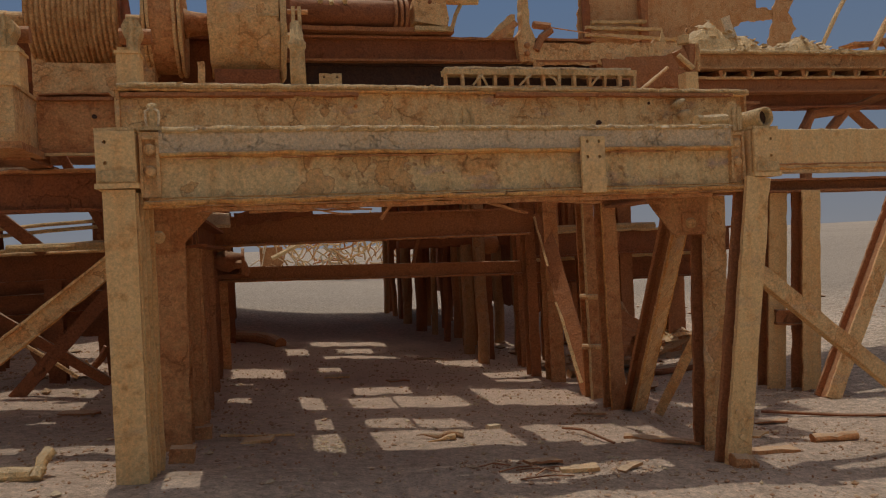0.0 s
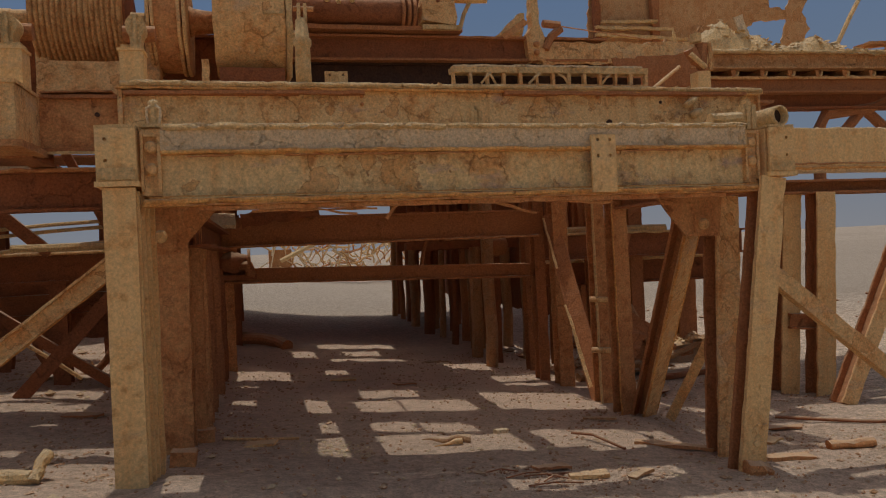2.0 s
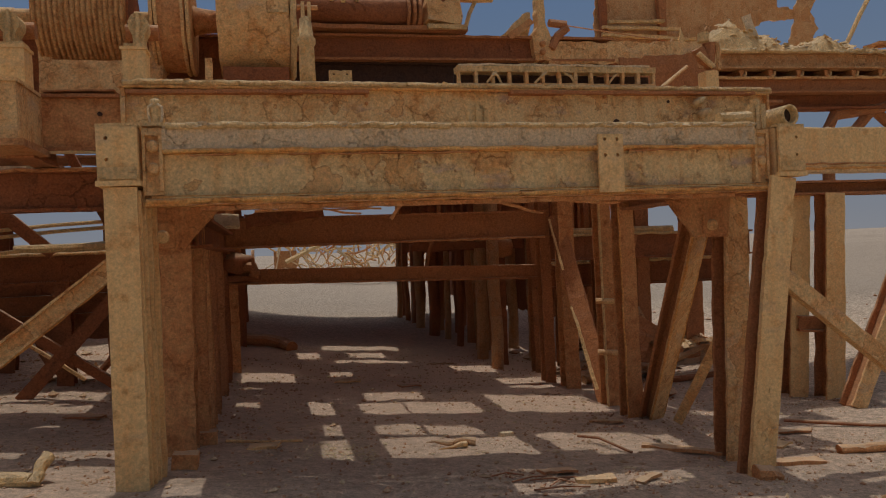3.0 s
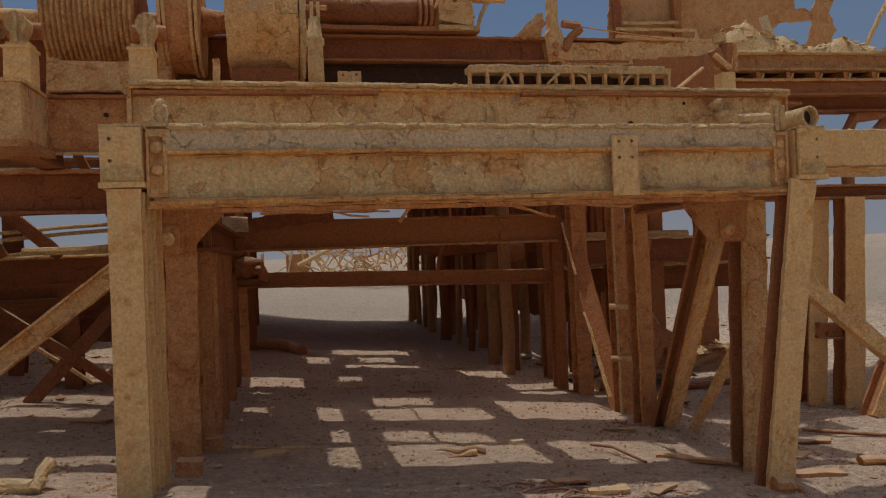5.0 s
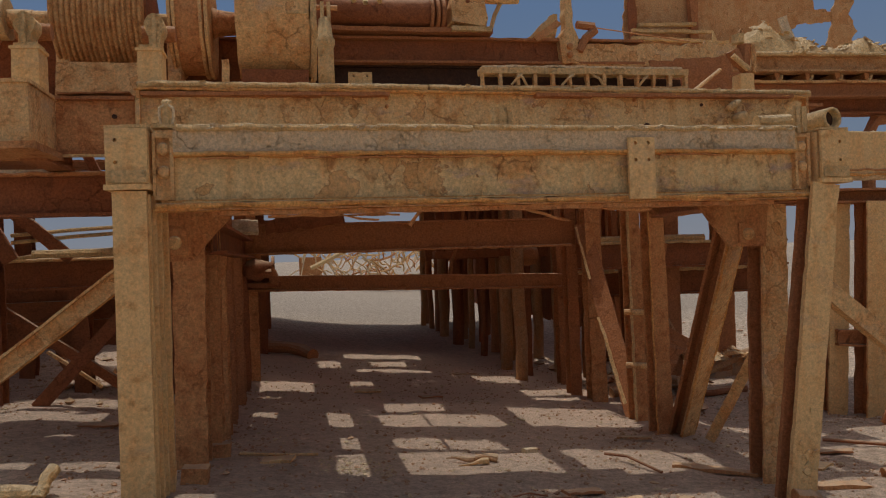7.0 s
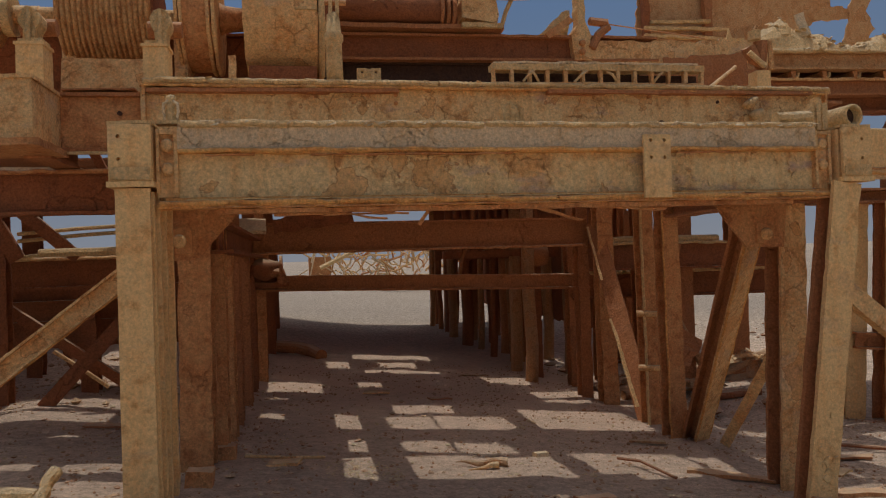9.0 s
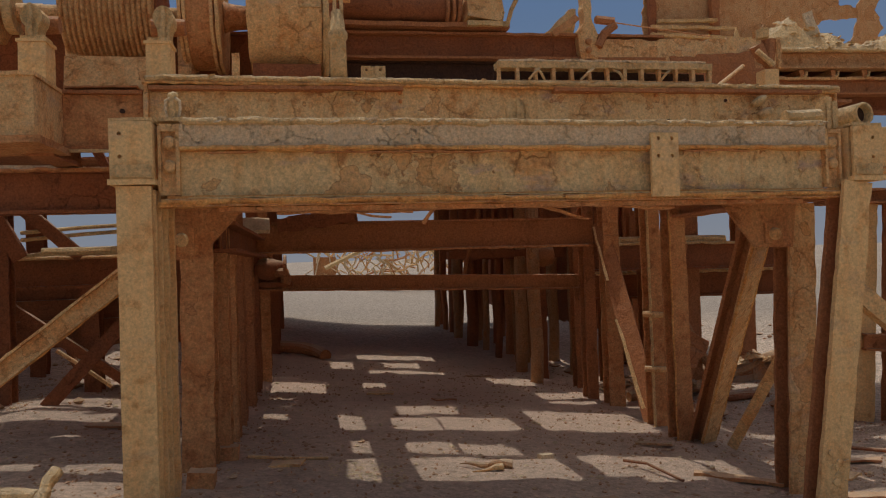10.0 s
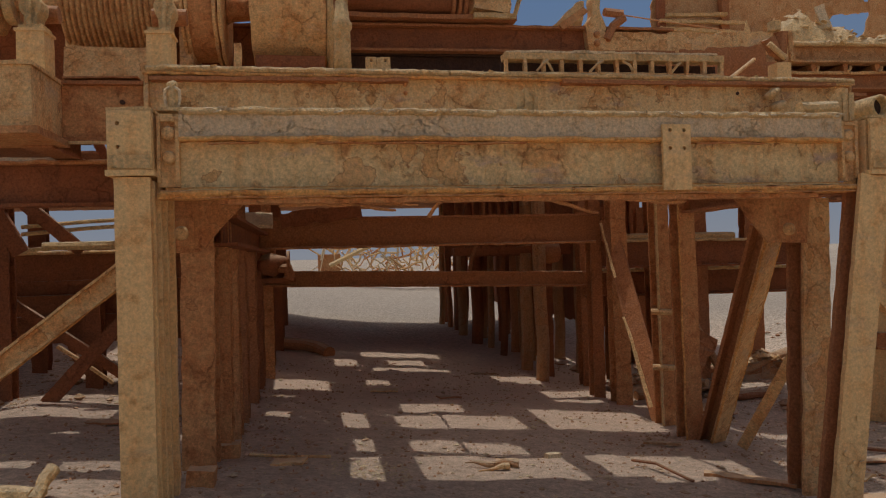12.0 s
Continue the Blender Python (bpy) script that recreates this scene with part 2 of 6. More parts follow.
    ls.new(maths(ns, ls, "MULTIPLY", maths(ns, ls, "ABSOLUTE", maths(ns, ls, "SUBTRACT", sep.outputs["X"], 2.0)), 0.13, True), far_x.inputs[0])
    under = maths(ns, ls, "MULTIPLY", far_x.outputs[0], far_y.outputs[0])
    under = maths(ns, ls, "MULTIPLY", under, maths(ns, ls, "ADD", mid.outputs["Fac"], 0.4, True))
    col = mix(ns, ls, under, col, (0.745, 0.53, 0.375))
    # the open plain further out is grey gravel, its grey also carrying distance haze
    dx, dy = maths(ns, ls, "SUBTRACT", sep.outputs["X"], 2.0), maths(ns, ls, "SUBTRACT", sep.outputs["Y"], 2.0)
    dx, dy = maths(ns, ls, "MULTIPLY", dx, 0.65), maths(ns, ls, "MAXIMUM", dy, 0.0)
    dist = maths(ns, ls, "SQRT", maths(ns, ls, "ADD", maths(ns, ls, "MULTIPLY", dx, dx), maths(ns, ls, "MULTIPLY", dy, dy)))
    out = ramp(ns, [(0.0, (0.0,)), (1.0, (1.0,))])
    ls.new(maths(ns, ls, "MULTIPLY", maths(ns, ls, "SUBTRACT", dist, 8.5), 0.13, True), out.inputs[0])
    gravel = mix(ns, ls, 1.0, (0.315, 0.265, 0.205), rd.outputs[0], "MULTIPLY")
    gravel = mix(ns, ls, 1.0, gravel, rc.outputs[0], "MULTIPLY")
    col = mix(ns, ls, maths(ns, ls, "MULTIPLY", out.outputs[0], 0.9), col, gravel)
    h = maths(ns, ls, "ADD", maths(ns, ls, "MULTIPLY", mid.outputs["Fac"], 1.0), maths(ns, ls, "MULTIPLY", fine.outputs["Fac"], 0.4))
    h = maths(ns, ls, "ADD", h, maths(ns, ls, "MULTIPLY", clods.outputs["Fac"], 0.9))
    b = node(ns, "ShaderNodeBump", Strength=1.0, Distance=0.06)
    ls.new(h, b.inputs["Height"])
    s = node(ns, "ShaderNodeBsdfPrincipled", Roughness=0.95)
    s.inputs["Specular IOR Level"].default_value = 0.1
    ls.new(col, s.inputs["Base Color"])
    ls.new(b.outputs[0], s.inputs["Normal"])
    o = ns.new("ShaderNodeOutputMaterial")
    ls.new(s.outputs[0], o.inputs[0])
    return m


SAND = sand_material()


# ---- building helpers ----
def jitter(p, amp, seed, freq=7.0):
    v = noise.noise_vector(Vector(p) * freq + Vector((seed * 3.7, seed * 1.3, seed * 7.1)))
    w = noise.noise_vector(Vector(p) * freq * 4.3 + Vector((seed, seed * 2.9, -seed)))
    return Vector(p) + v * amp + w * amp * 0.5


def bar(bm, x0, x1, y0, y1, z0, z1, seg=0.07, amp=0.004, rag=0.0, seed=1.0, side=0.13):
    """A worn rectangular bar along local x; rag eats into the edges of its width."""
    n = max(2, int(round((x1 - x0) / seg)))
    ny = max(1, int(round((y1 - y0) / side)))
    nz = max(1, int(round((z1 - z0) / side)))
    ring = [(y0 + (y1 - y0) * i / ny, z0) for i in range(ny)] + [(y1, z0 + (z1 - z0) * i / nz) for i in range(nz)]
    ring += [(y1 - (y1 - y0) * i / ny, z1) for i in range(ny)] + [(y0, z1 - (z1 - z0) * i / nz) for i in range(nz)]
    ym, loops = (y0 + y1) / 2, []
    for i in range(n + 1):
        x = x0 + (x1 - x0) * i / n
        eat = [rag * max(0.0, noise.noise(Vector((x * 6.0, s * 5 + seed * 2.3, seed))) + 0.45 * noise.noise(Vector((x * 23.0, s, seed))) + 0.05) for s in (0, 1)]
        loop = []
        for y, z in ring:
            e = eat[0] if y < ym else eat[1]
            k = abs(y - ym) / max(1e-6, (y1 - y0) / 2)
            yy = y + (e if y < ym else -e) * (k ** 3)
            loop.append(bm.verts.new(jitter((x, yy, z), amp, seed)))
        loops.append(loop)
    m = len(ring)
    for a, b in zip(loops, loops[1:]):
        for j in range(m):
            bm.faces.new((a[j], a[(j + 1) % m], b[(j + 1) % m], b[j]))
    bm.faces.new(loops[0][::-1])
    bm.faces.new(loops[-1])
    return bm


def lathe(bm, profile, n=36, amp=0.0, seed=1.0, closed=True):
    """A body turned about local x from (x, radius) pairs."""
    rings = []
    for x, r in profile:
        rings.append([bm.verts.new(jitter((x, r * math.cos(2 * math.pi * k / n), r * math.sin(2 * math.pi * k / n)), amp, seed)) for k in range(n)])
    for a, b in zip(rings, rings[1:]):
        for k in range(n):
            bm.faces.new((a[k], b[k], b[(k + 1) % n], a[(k + 1) % n]))
    if closed:
        bm.faces.new(rings[0])
        bm.faces.new(rings[-1][::-1])
    return bm


def tube(bm, pts, r, n=8, amp=0.0, seed=1.0, taper=1.0):
    """A round bar swept along points."""
    pts = [Vector(p) for p in pts]
    rings, side = [], None
    for i, p in enumerate(pts):
        d = (pts[min(i + 1, len(pts) - 1)] - pts[max(i - 1, 0)]).normalized()
        if side is None:
            side = d.orthogonal().normalized()
        side = (side - d * side.dot(d)).normalized()
        up = d.cross(side)
        rr = r * (1 + (taper - 1) * i / max(1, len(pts) - 1))
        rings.append([bm.verts.new(jitter(p + (side * math.cos(a) + up * math.sin(a)) * rr, amp, seed)) for a in (2 * math.pi * k / n for k in range(n))])
    for a, b in zip(rings, rings[1:]):
        for k in range(n):
            bm.faces.new((a[k], a[(k + 1) % n], b[(k + 1) % n], b[k]))
    bm.faces.new(rings[0][::-1])
    bm.faces.new(rings[-1])
    return bm


def prism(bm, outline, y0, y1, amp=0.003, seed=1.0, step=0.08):
    """A plate with an outline of (x, z) between two depths."""
    pts = []
    for (xa, za), (xb, zb) in zip(outline, outline[1:] + outline[:1]):
        k = max(1, int(math.hypot(xb - xa, zb - za) / step))
        pts += [(xa + (xb - xa) * i / k, za + (zb - za) * i / k) for i in range(k)]
    moved = [jitter((x, 0, z), amp, seed, 9.0) for x, z in pts]
    a = [bm.verts.new((p.x, y0, p.z)) for p in moved]
    b = [bm.verts.new((p.x, y1, p.z)) for p in moved]
    bm.faces.new(a)
    bm.faces.new(b[::-1])
    m = len(a)
    for i in range(m):
        bm.faces.new((a[(i + 1) % m], a[i], b[i], b[(i + 1) % m]))
    return bm


def holed_plate(bm, xs, zs, holes, r, y0, y1):
    """A plate split at xs and zs; cells listed in holes get a round hole at their middle."""
    grid = {}

    def vert(x, z, y):
        key = (round(x, 5), round(z, 5), y)
        if key not in grid:
            grid[key] = bm.verts.new((x, y, z))
        return grid[key]

    def square(x, z, a, b, c, d):
        pts = [(b, (c + d) / 2), (b, d), ((a + b) / 2, d), (a, d), (a, (c + d) / 2), (a, c), ((a + b) / 2, c), (b, c)]
        return pts

    for y, flip in ((y0, False), (y1, True)):
        for i in range(len(xs) - 1):
            for j in range(len(zs) - 1):
                a, b, c, d = xs[i], xs[i + 1], zs[j], zs[j + 1]
                outer = square(0, 0, a, b, c, d)
                if (i, j) in holes:
                    mx, mz = (a + b) / 2, (c + d) / 2
                    inner = [(mx + r * math.cos(k * math.pi / 4), mz + r * math.sin(k * math.pi / 4)) for k in range(8)]
                    for k in range(8):
                        q = [outer[k], outer[(k + 1) % 8], inner[(k + 1) % 8], inner[k]]
                        bm.faces.new([vert(*p, y) for p in (q if flip else q[::-1])])
                else:
                    bm.faces.new([vert(*p, y) for p in (outer[::-1] if not flip else outer)])
    for e in [e for e in bm.edges if len(e.link_faces) == 1 and abs(e.verts[0].co.y - y0) < 1e-6]:
        u, v = e.verts
        uu, vv = vert(u.co.x, u.co.z, y1), vert(v.co.x, v.co.z, y1)
        bm.faces.new((u, v, vv, uu))
    return bm


def mesh_object(name, bm, mat, smooth=False):
    bmesh.ops.recalc_face_normals(bm, faces=bm.faces)
    me = bpy.data.meshes.new(name)
    bm.to_mesh(me)
    bm.free()
    me.materials.append(mat)
    if smooth:
        me.shade_smooth()
    return new(name, me)


def part(name, bm, mat, parent, label="", smooth=False):
    ob = mesh_object(name, bm, mat, smooth)
    ob.parent = parent
    return tagged(ob, label=label)


def thing(name, m, label, category, group="", kind=""):
    ob = new(name)
    ob.empty_display_size = 0.1
    ob.matrix_world = m if isinstance(m, Matrix) else Matrix.Translation(m)
    return tagged(ob, label, category, group, kind)


def along(p0, p1, up=(0, 0, 1)):
    """The pose whose x runs from p0 to p1 and whose z leans towards up."""
    p0, p1 = Vector(p0), Vector(p1)
    x = (p1 - p0).normalized()
    y = Vector(up).cross(x).normalized()
    z = x.cross(y)
    m = Matrix((x, y, z)).transposed().to_4x4()
    m.translation = p0
    return m, (p1 - p0).length


SEED = [1.0]


def seed():
    SEED[0] += 1.37
    return SEED[0]


def ibeam(name, p0, p1, h, w, mat, label, category="beam", group="", up=(0, 0, 1), tf=0.028, tw=0.016, rag=0.02, amp=0.005, web_mat=None, seg=0.08, back_mat=None):
    """A rolled steel section: two flanges and a web, worn at the edges."""
    m, length = along(p0, p1, up)
    t = thing(name, m, label, category, group)
    part("flange", bar(bmesh.new(), 0, length, -w / 2, w / 2, h / 2 - tf, h / 2, seg, amp, rag, seed()), mat, t)
    part("flange", bar(bmesh.new(), 0, length, -w / 2, w / 2, -h / 2, -h / 2 + tf, seg, amp, rag, seed()), back_mat or mat, t)
    part("web", bar(bmesh.new(), 0.004, length - 0.004, -tw / 2, tw / 2, -h / 2 + tf, h / 2 - tf, seg, amp * 0.8, 0, seed()), web_mat or mat, t)
    return t


def channel(name, p0, p1, h, w, mat, label, category="brace", group="", up=(0, 0, 1), tk=0.02, rag=0.012, amp=0.004):
    """A U section: a back plate and two legs."""
    m, length = along(p0, p1, up)
    t = thing(name, m, label, category, group)
    part("back_plate", bar(bmesh.new(), 0, length, -h / 2, h / 2, -tk, 0, 0.08, amp, rag, seed()), mat, t)
    for s in (-1, 1):
        a, b = sorted((s * h / 2, s * (h / 2 - tk)))
        part("leg", bar(bmesh.new(), 0.003, length - 0.003, a, b, -w, -tk, 0.08, amp, 0, seed()), mat, t)
    return t


def plank(name, p0, p1, w, h, mat, label, category, group="", up=(0, 0, 1), amp=0.006, rag=0.02, kind=""):
    m, length = along(p0, p1, up)
    ob = mesh_object(name, bar(bmesh.new(), 0, length, -w / 2, w / 2, -h / 2, h / 2, 0.06, amp, rag, seed()), mat)
    ob.matrix_world = m
    return tagged(ob, label, category, group, kind)


def rod(name, pts, r, mat, label, category, group="", amp=0.003, n=8):
    o = Vector(pts[0])
    ob = mesh_object(name, tube(bmesh.new(), [Vector(p) - o for p in pts], r, n, amp, seed()), mat)
    ob.matrix_world = Matrix.Translation(o)
    return tagged(ob, label, category, group)


# ---- ground: one sheet to the horizon ----
def ground_height(x, y):
    z = -0.02 - 0.085 * max(-2.0, min(x, 6.0)) - 0.035 * max(0.0, min(y, 3.0))
    z += 0.07 * math.exp(-((x + 0.3) ** 2 / 1.6 + (y + 0.3) ** 2 / 0.7))
    z += math.exp(-((y - 15.0) / 5.0) ** 2) * min(0.2, 0.13 * ((x - 2.6) / 2.4) ** 2)
    rise = max(0.0, min(1.0, (y - 19.0) / 12.0))
    z += 0.30 * rise * rise * (3 - 2 * rise)
    near = math.exp(-((x - 2) ** 2 + (y - 4) ** 2) / 400.0)
    p = Vector((x, y, 0))
    z += near * (0.035 * noise.noise(p * 0.9) + 0.02 * noise.noise(p * 2.7) + 0.016 * noise.noise(p * 6.0))
    return z


def spread(lo, hi, step, reach, growth=1.22):
    mid = list(np.arange(lo, hi + step / 2, step))
    right, left, d = [], [], step
    while (right[-1] if right else hi) < reach:
        d *= growth
        right.append((right[-1] if right else hi) + d)
        left.append((left[-1] if left else lo) - d)
    return left[::-1] + mid + right


def build_ground():
    xs, ys = spread(-6.0, 12.0, 0.09, 3000.0), spread(-3.0, 16.0, 0.09, 3000.0)
    verts = [(x, y, ground_height(x, y)) for y in ys for x in xs]
    n = len(xs)
    faces = [(j * n + i, j * n + i + 1, (j + 1) * n + i + 1, (j + 1) * n + i) for j in range(len(ys) - 1) for i in range(n - 1)]
    me = bpy.data.meshes.new("ground")
    me.from_pydata(verts, [], faces)
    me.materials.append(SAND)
    me.shade_smooth()
    return tagged(new("ground", me), "pale pinkish desert sand strewn with rust crumbs", "ground", kind="structure")


build_ground()


# ---- front portal ----
def bolt(parent, x, y, z, r, mat, depth=0.03):
    bm = lathe(bmesh.new(), [(0, r), (depth * 0.6, r * 0.97), (depth, r * 0.75), (depth * 1.15, r * 0.4)], 14, 0.003, seed())
    bm.transform(Matrix.Translation((x, y, z)) @ Matrix.Rotation(radians(-90), 4, "Z"))
    return part("bolt", bm, mat, parent)


def lip(t, x0, x1, y, z, r, mat):
    """A rounded, crusted edge that wanders a little along a flange."""
    k, n = seed(), int((x1 - x0) / 0.035)
    pts = [Vector((x0 + (x1 - x0) * i / n, y, z)) + Vector((0, 0.008 * noise.noise(Vector((i * 0.31, k, 0))), 0.007 * noise.noise(Vector((i * 0.23, k, 5))))) for i in range(n + 1)]
    part("crust_lip", tube(bmesh.new(), pts, r, 8, r * 0.45, k), mat, t, "pale crusted lip along the edge")


def front_beam():
    m, length = along((0.0, 0.0, 1.89), (4.745, 0.0, 1.862))
    t = thing("front_beam", m, "ochre flaking rusted steel girder across the portal, scabby top edge", "beam")
    part("web", bar(bmesh.new(), 0.125, length - 0.125, 0.055, 0.08, 0.07, 0.40, 0.06, 0.005, 0, seed()), WEB, t)
    part("top_channel", bar(bmesh.new(), 0.13, length - 0.13, 0.0, 0.14, 0.375, 0.535, 0.05, 0.006, 0.0, seed(), 0.06), GREY_TAN, t, "grey-tan scabby top channel")
    part("upper_lip", bar(bmesh.new(), 0.128, length - 0.13, -0.014, 0.06, 0.348, 0.372, 0.05, 0.007, 0.03, seed()), EDGE, t)
    lip(t, 0.15, 2.1, -0.006, 0.535, 0.022, CRUST)
    lip(t, 2.12, length - 0.15, -0.004, 0.535, 0.019, CRUST)
    lip(t, 0.14, length - 0.14, -0.022, 0.366, 0.015, EDGE)
    lip(t, 0.02, 2.6, -0.012, 0.035, 0.017, EDGE)
    lip(t, 2.62, length - 0.02, -0.012, 0.035, 0.016, EDGE)
    for a, b, z in ((0.95, 2.3, 0.335), (3.5, 4.0, 0.338), (0.3, 0.6, 0.332)):
        part("torn_seam", bar(bmesh.new(), a, b, -0.02, 0.03, z, z + 0.009, 0.04, 0.008, 0.03, seed()), ORANGE, t)
    part("bottom_flange", bar(bmesh.new(), 0.0, length, -0.012, 0.15, 0.0, 0.03, 0.05, 0.005, 0.02, seed()), EDGE, t)
    part("bottom_flange", bar(bmesh.new(), 0.05, length - 0.02, 0.012, 0.15, 0.032, 0.07, 0.05, 0.005, 0.02, seed()), EDGE, t)
    part("lower_scale", bar(bmesh.new(), 0.35, length - 0.3, 0.02, 0.15, -0.032, -0.003, 0.05, 0.007, 0.09, seed()), ORANGE, t, "loose delaminated rust scale")
    for k in range(3):
        a = 0.16 + 0.3 * k
        part("laminate", bar(bmesh.new(), a, length - a * 0.8, -0.012 + 0.012 * k, 0.12, 0.537 + 0.009 * k, 0.543 + 0.009 * k, 0.035, 0.006, 0.05, seed(), 0.05), (CRUST, BLEACHED, CRUST)[k], t, "pale leaf of rust lifting from the top")
    for k, leaf_mat in enumerate((ORANGE, EDGE, ORANGE, CRUST)):
        a, z = 0.03 + 0.05 * k, 0.001 + 0.0165 * k
        part("laminate", bar(bmesh.new(), a, length - a, -0.026 + 0.004 * (k % 2), 0.03, z, z + 0.007, 0.035, 0.004, 0.03, seed()), leaf_mat, t, "thin leaf of split rust along the flange")
    for a, b in ((0.0, 0.128), (length - 0.128, length)):
        p = part("end_plate", bar(bmesh.new(), a, b, 0.035, 0.06, 0.075, 0.50, 0.03, 0.003, 0, seed()), OCHRE, t)
        part("rim", bar(bmesh.new(), a, a + 0.018, 0.006, 0.034, 0.10, 0.50, 0.006, 0.002, 0, seed(), 0.04), OCHRE, p)
        part("rim", bar(bmesh.new(), b - 0.022, b, 0.006, 0.034, 0.10, 0.50, 0.006, 0.002, 0, seed(), 0.04), OCHRE, p)
        part("rim", bar(bmesh.new(), a + 0.02, b - 0.024, 0.006, 0.034, 0.47, 0.495, 0.02, 0.002, 0, seed()), OCHRE, p)
        for z in (0.25, 0.40):
            bolt(p, (a + b) / 2, 0.034, z, 0.043, OCHRE)
    bm = bmesh.new()
    holed_plate(bm, [3.235, 3.335, 3.435], [0.02, 0.26, 0.34, 0.38, 0.46], {(0, 1), (1, 1), (0, 3), (1, 3)}, 0.014, -0.05, -0.022)
    part("splice_plate", bm, POST, t, "pale plate drilled with four holes")


front_beam()


def post_cap(x0, x1, z0, z1, holes_at):
    t = thing("post_cap", (x0, -0.07, z0), "pale ochre steel cap on the portal post, bolt holes in it", "post cap", "portal post caps")
    w, h = x1 - x0, z1 - z0
    bm = bmesh.new()
    xs = [0.0, holes_at - 0.03, holes_at + 0.03, w]
    holed_plate(bm, xs, [0.035, 0.14, 0.20, 0.28, 0.34, h], {(1, 1), (1, 3)}, 0.013, 0.0, 0.025)
    part("face_plate", bm, POST, t)
    part("box", bar(bmesh.new(), 0.003, w - 0.003, 0.05, 0.36, 0.036, h - 0.002, 0.05, 0.004, 0, seed(), 0.06), POST, t)
    part("crown", bar(bmesh.new(), 0.0, w, 0.0, 0.36, h, h + 0.02, 0.03, 0.006, 0, seed(), 0.04), CRUST, t)
    part("collar", bar(bmesh.new(), -0.012, w + 0.012, -0.014, 0.37, 0.0, 0.034, 0.04, 0.004, 0, seed(), 0.05), POST, t)
    part("scab", bar(bmesh.new(), 0.01, w - 0.01, -0.012, -0.001, 0.045, 0.12, 0.02, 0.005, 0, seed(), 0.03), CRUST, t)


post_cap(-0.262, -0.014, 2.025, 2.41, 0.06)
post_cap(4.785, 5.02, 1.975, 2.372, 0.16)

def left_portal_post():
    t = ibeam("portal_post", (-0.145, 0.155, -0.06), (-0.13, 0.12, 2.02), 0.36, 0.205, POST, "pale ochre rusted steel portal post in sand", "post", "portal posts", up=(0, -1, 0), tf=0.045, tw=0.06, rag=0.004, amp=0.003)
    for a, z0, z1 in ((0.0, 0.085, 0.125), (0.015, 0.0, 0.05), (0.03, -0.10, -0.05), (0.045, -0.24, -0.185)):
        part("rib", bar(bmesh.new(), 0.0, 2.06, -0.118 - a, -0.085, z0, z1, 0.06, 0.004, 0.01, seed()), POST, t)


left_portal_post()
# brown web and rear flange put the recess's shade into the colour
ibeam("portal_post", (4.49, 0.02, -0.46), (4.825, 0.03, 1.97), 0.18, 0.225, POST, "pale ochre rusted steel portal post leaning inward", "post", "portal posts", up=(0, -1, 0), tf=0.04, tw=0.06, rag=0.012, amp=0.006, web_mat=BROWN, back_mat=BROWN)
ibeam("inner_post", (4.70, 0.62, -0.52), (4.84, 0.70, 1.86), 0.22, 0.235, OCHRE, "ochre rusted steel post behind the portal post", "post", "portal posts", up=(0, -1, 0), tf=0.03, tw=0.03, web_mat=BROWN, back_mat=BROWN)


def gusset(outline, y, bolt_at, pad):
    t = thing("gusset_plate", (outline[0][0], y, outline[0][1]), "orange-rusted triangular gusset plate with a round bolt", "gusset plate", "gusset plates")
    ox, oz = outline[0]
    part("plate", prism(bmesh.new(), [(x - ox, z - oz) for x, z in outline], 0.0, 0.03, 0.005, seed()), ORANGE, t)
    bx, bz = bolt_at[0] - ox, bolt_at[1] - oz
    part("pad", bar(bmesh.new(), bx - pad, bx + pad, -0.03, -0.002, bz - pad, bz + pad * 1.2, 0.02, 0.005, 0, seed(), 0.03), ORANGE, t)
    bolt(t, bx, -0.028, bz, 0.05, OCHRE, 0.035)


gusset([(-0.09, 1.93), (0.46, 1.92), (0.21, 1.65), (0.18, 1.60), (0.12, 1.575), (-0.02, 1.57), (-0.06, 1.60)], 0.62, (0.03, 1.705), 0.085)
gusset([(4.09, 1.88), (4.74, 1.88), (4.70, 1.51), (4.37, 1.52)], 0.53, (4.52, 1.62), 0.075)

# right-hand girder that carries on past the portal
lip(ibeam("side_girder", (5.03, 0.14, 2.195), (9.5, 0.14, 2.16), 0.36, 0.20, GREY_TAN, "pale grey-tan rusted girder running on beside the portal", "beam", rag=0.015), 0.02, 4.4, -0.10, 0.172, 0.016, CRUST)
GIRDER_FACE = plank("girder_face", (5.02, 0.03, 2.20), (9.5, 0.03, 2.17), 0.33, 0.02, POST, "pale tan weathered steel facing of the girder", "facing plate", up=(0, -1, 0), rag=0.0)
lip(GIRDER_FACE, 0.02, 4.4, -0.158, 0.014, 0.013, EDGE)
lip(GIRDER_FACE, 0.05, 4.4, -0.122, 0.012, 0.009, ORANGE)

# braces at both sides of the portal
LEFT_BRACE = channel("brace", (-0.10, 1.30, 1.77), (-2.42, 1.34, 0.0), 0.155, 0.07, OCHRE, "ochre steel channel brace slanting to the sand", "brace", "portal braces", up=(0, 1, 0))
for edge in (-0.075, 0.0, 0.075):
    lip(LEFT_BRACE, 0.02, 2.88, edge, -0.004 if edge else 0.002, 0.011, EDGE if edge else OCHRE)
channel("brace", (4.93, 0.10, 1.16), (7.2, 0.12, -0.62), 0.14, 0.10, OCHRE, "ochre steel channel brace slanting to the sand", "brace", "portal braces", up=(0, -1, 0))
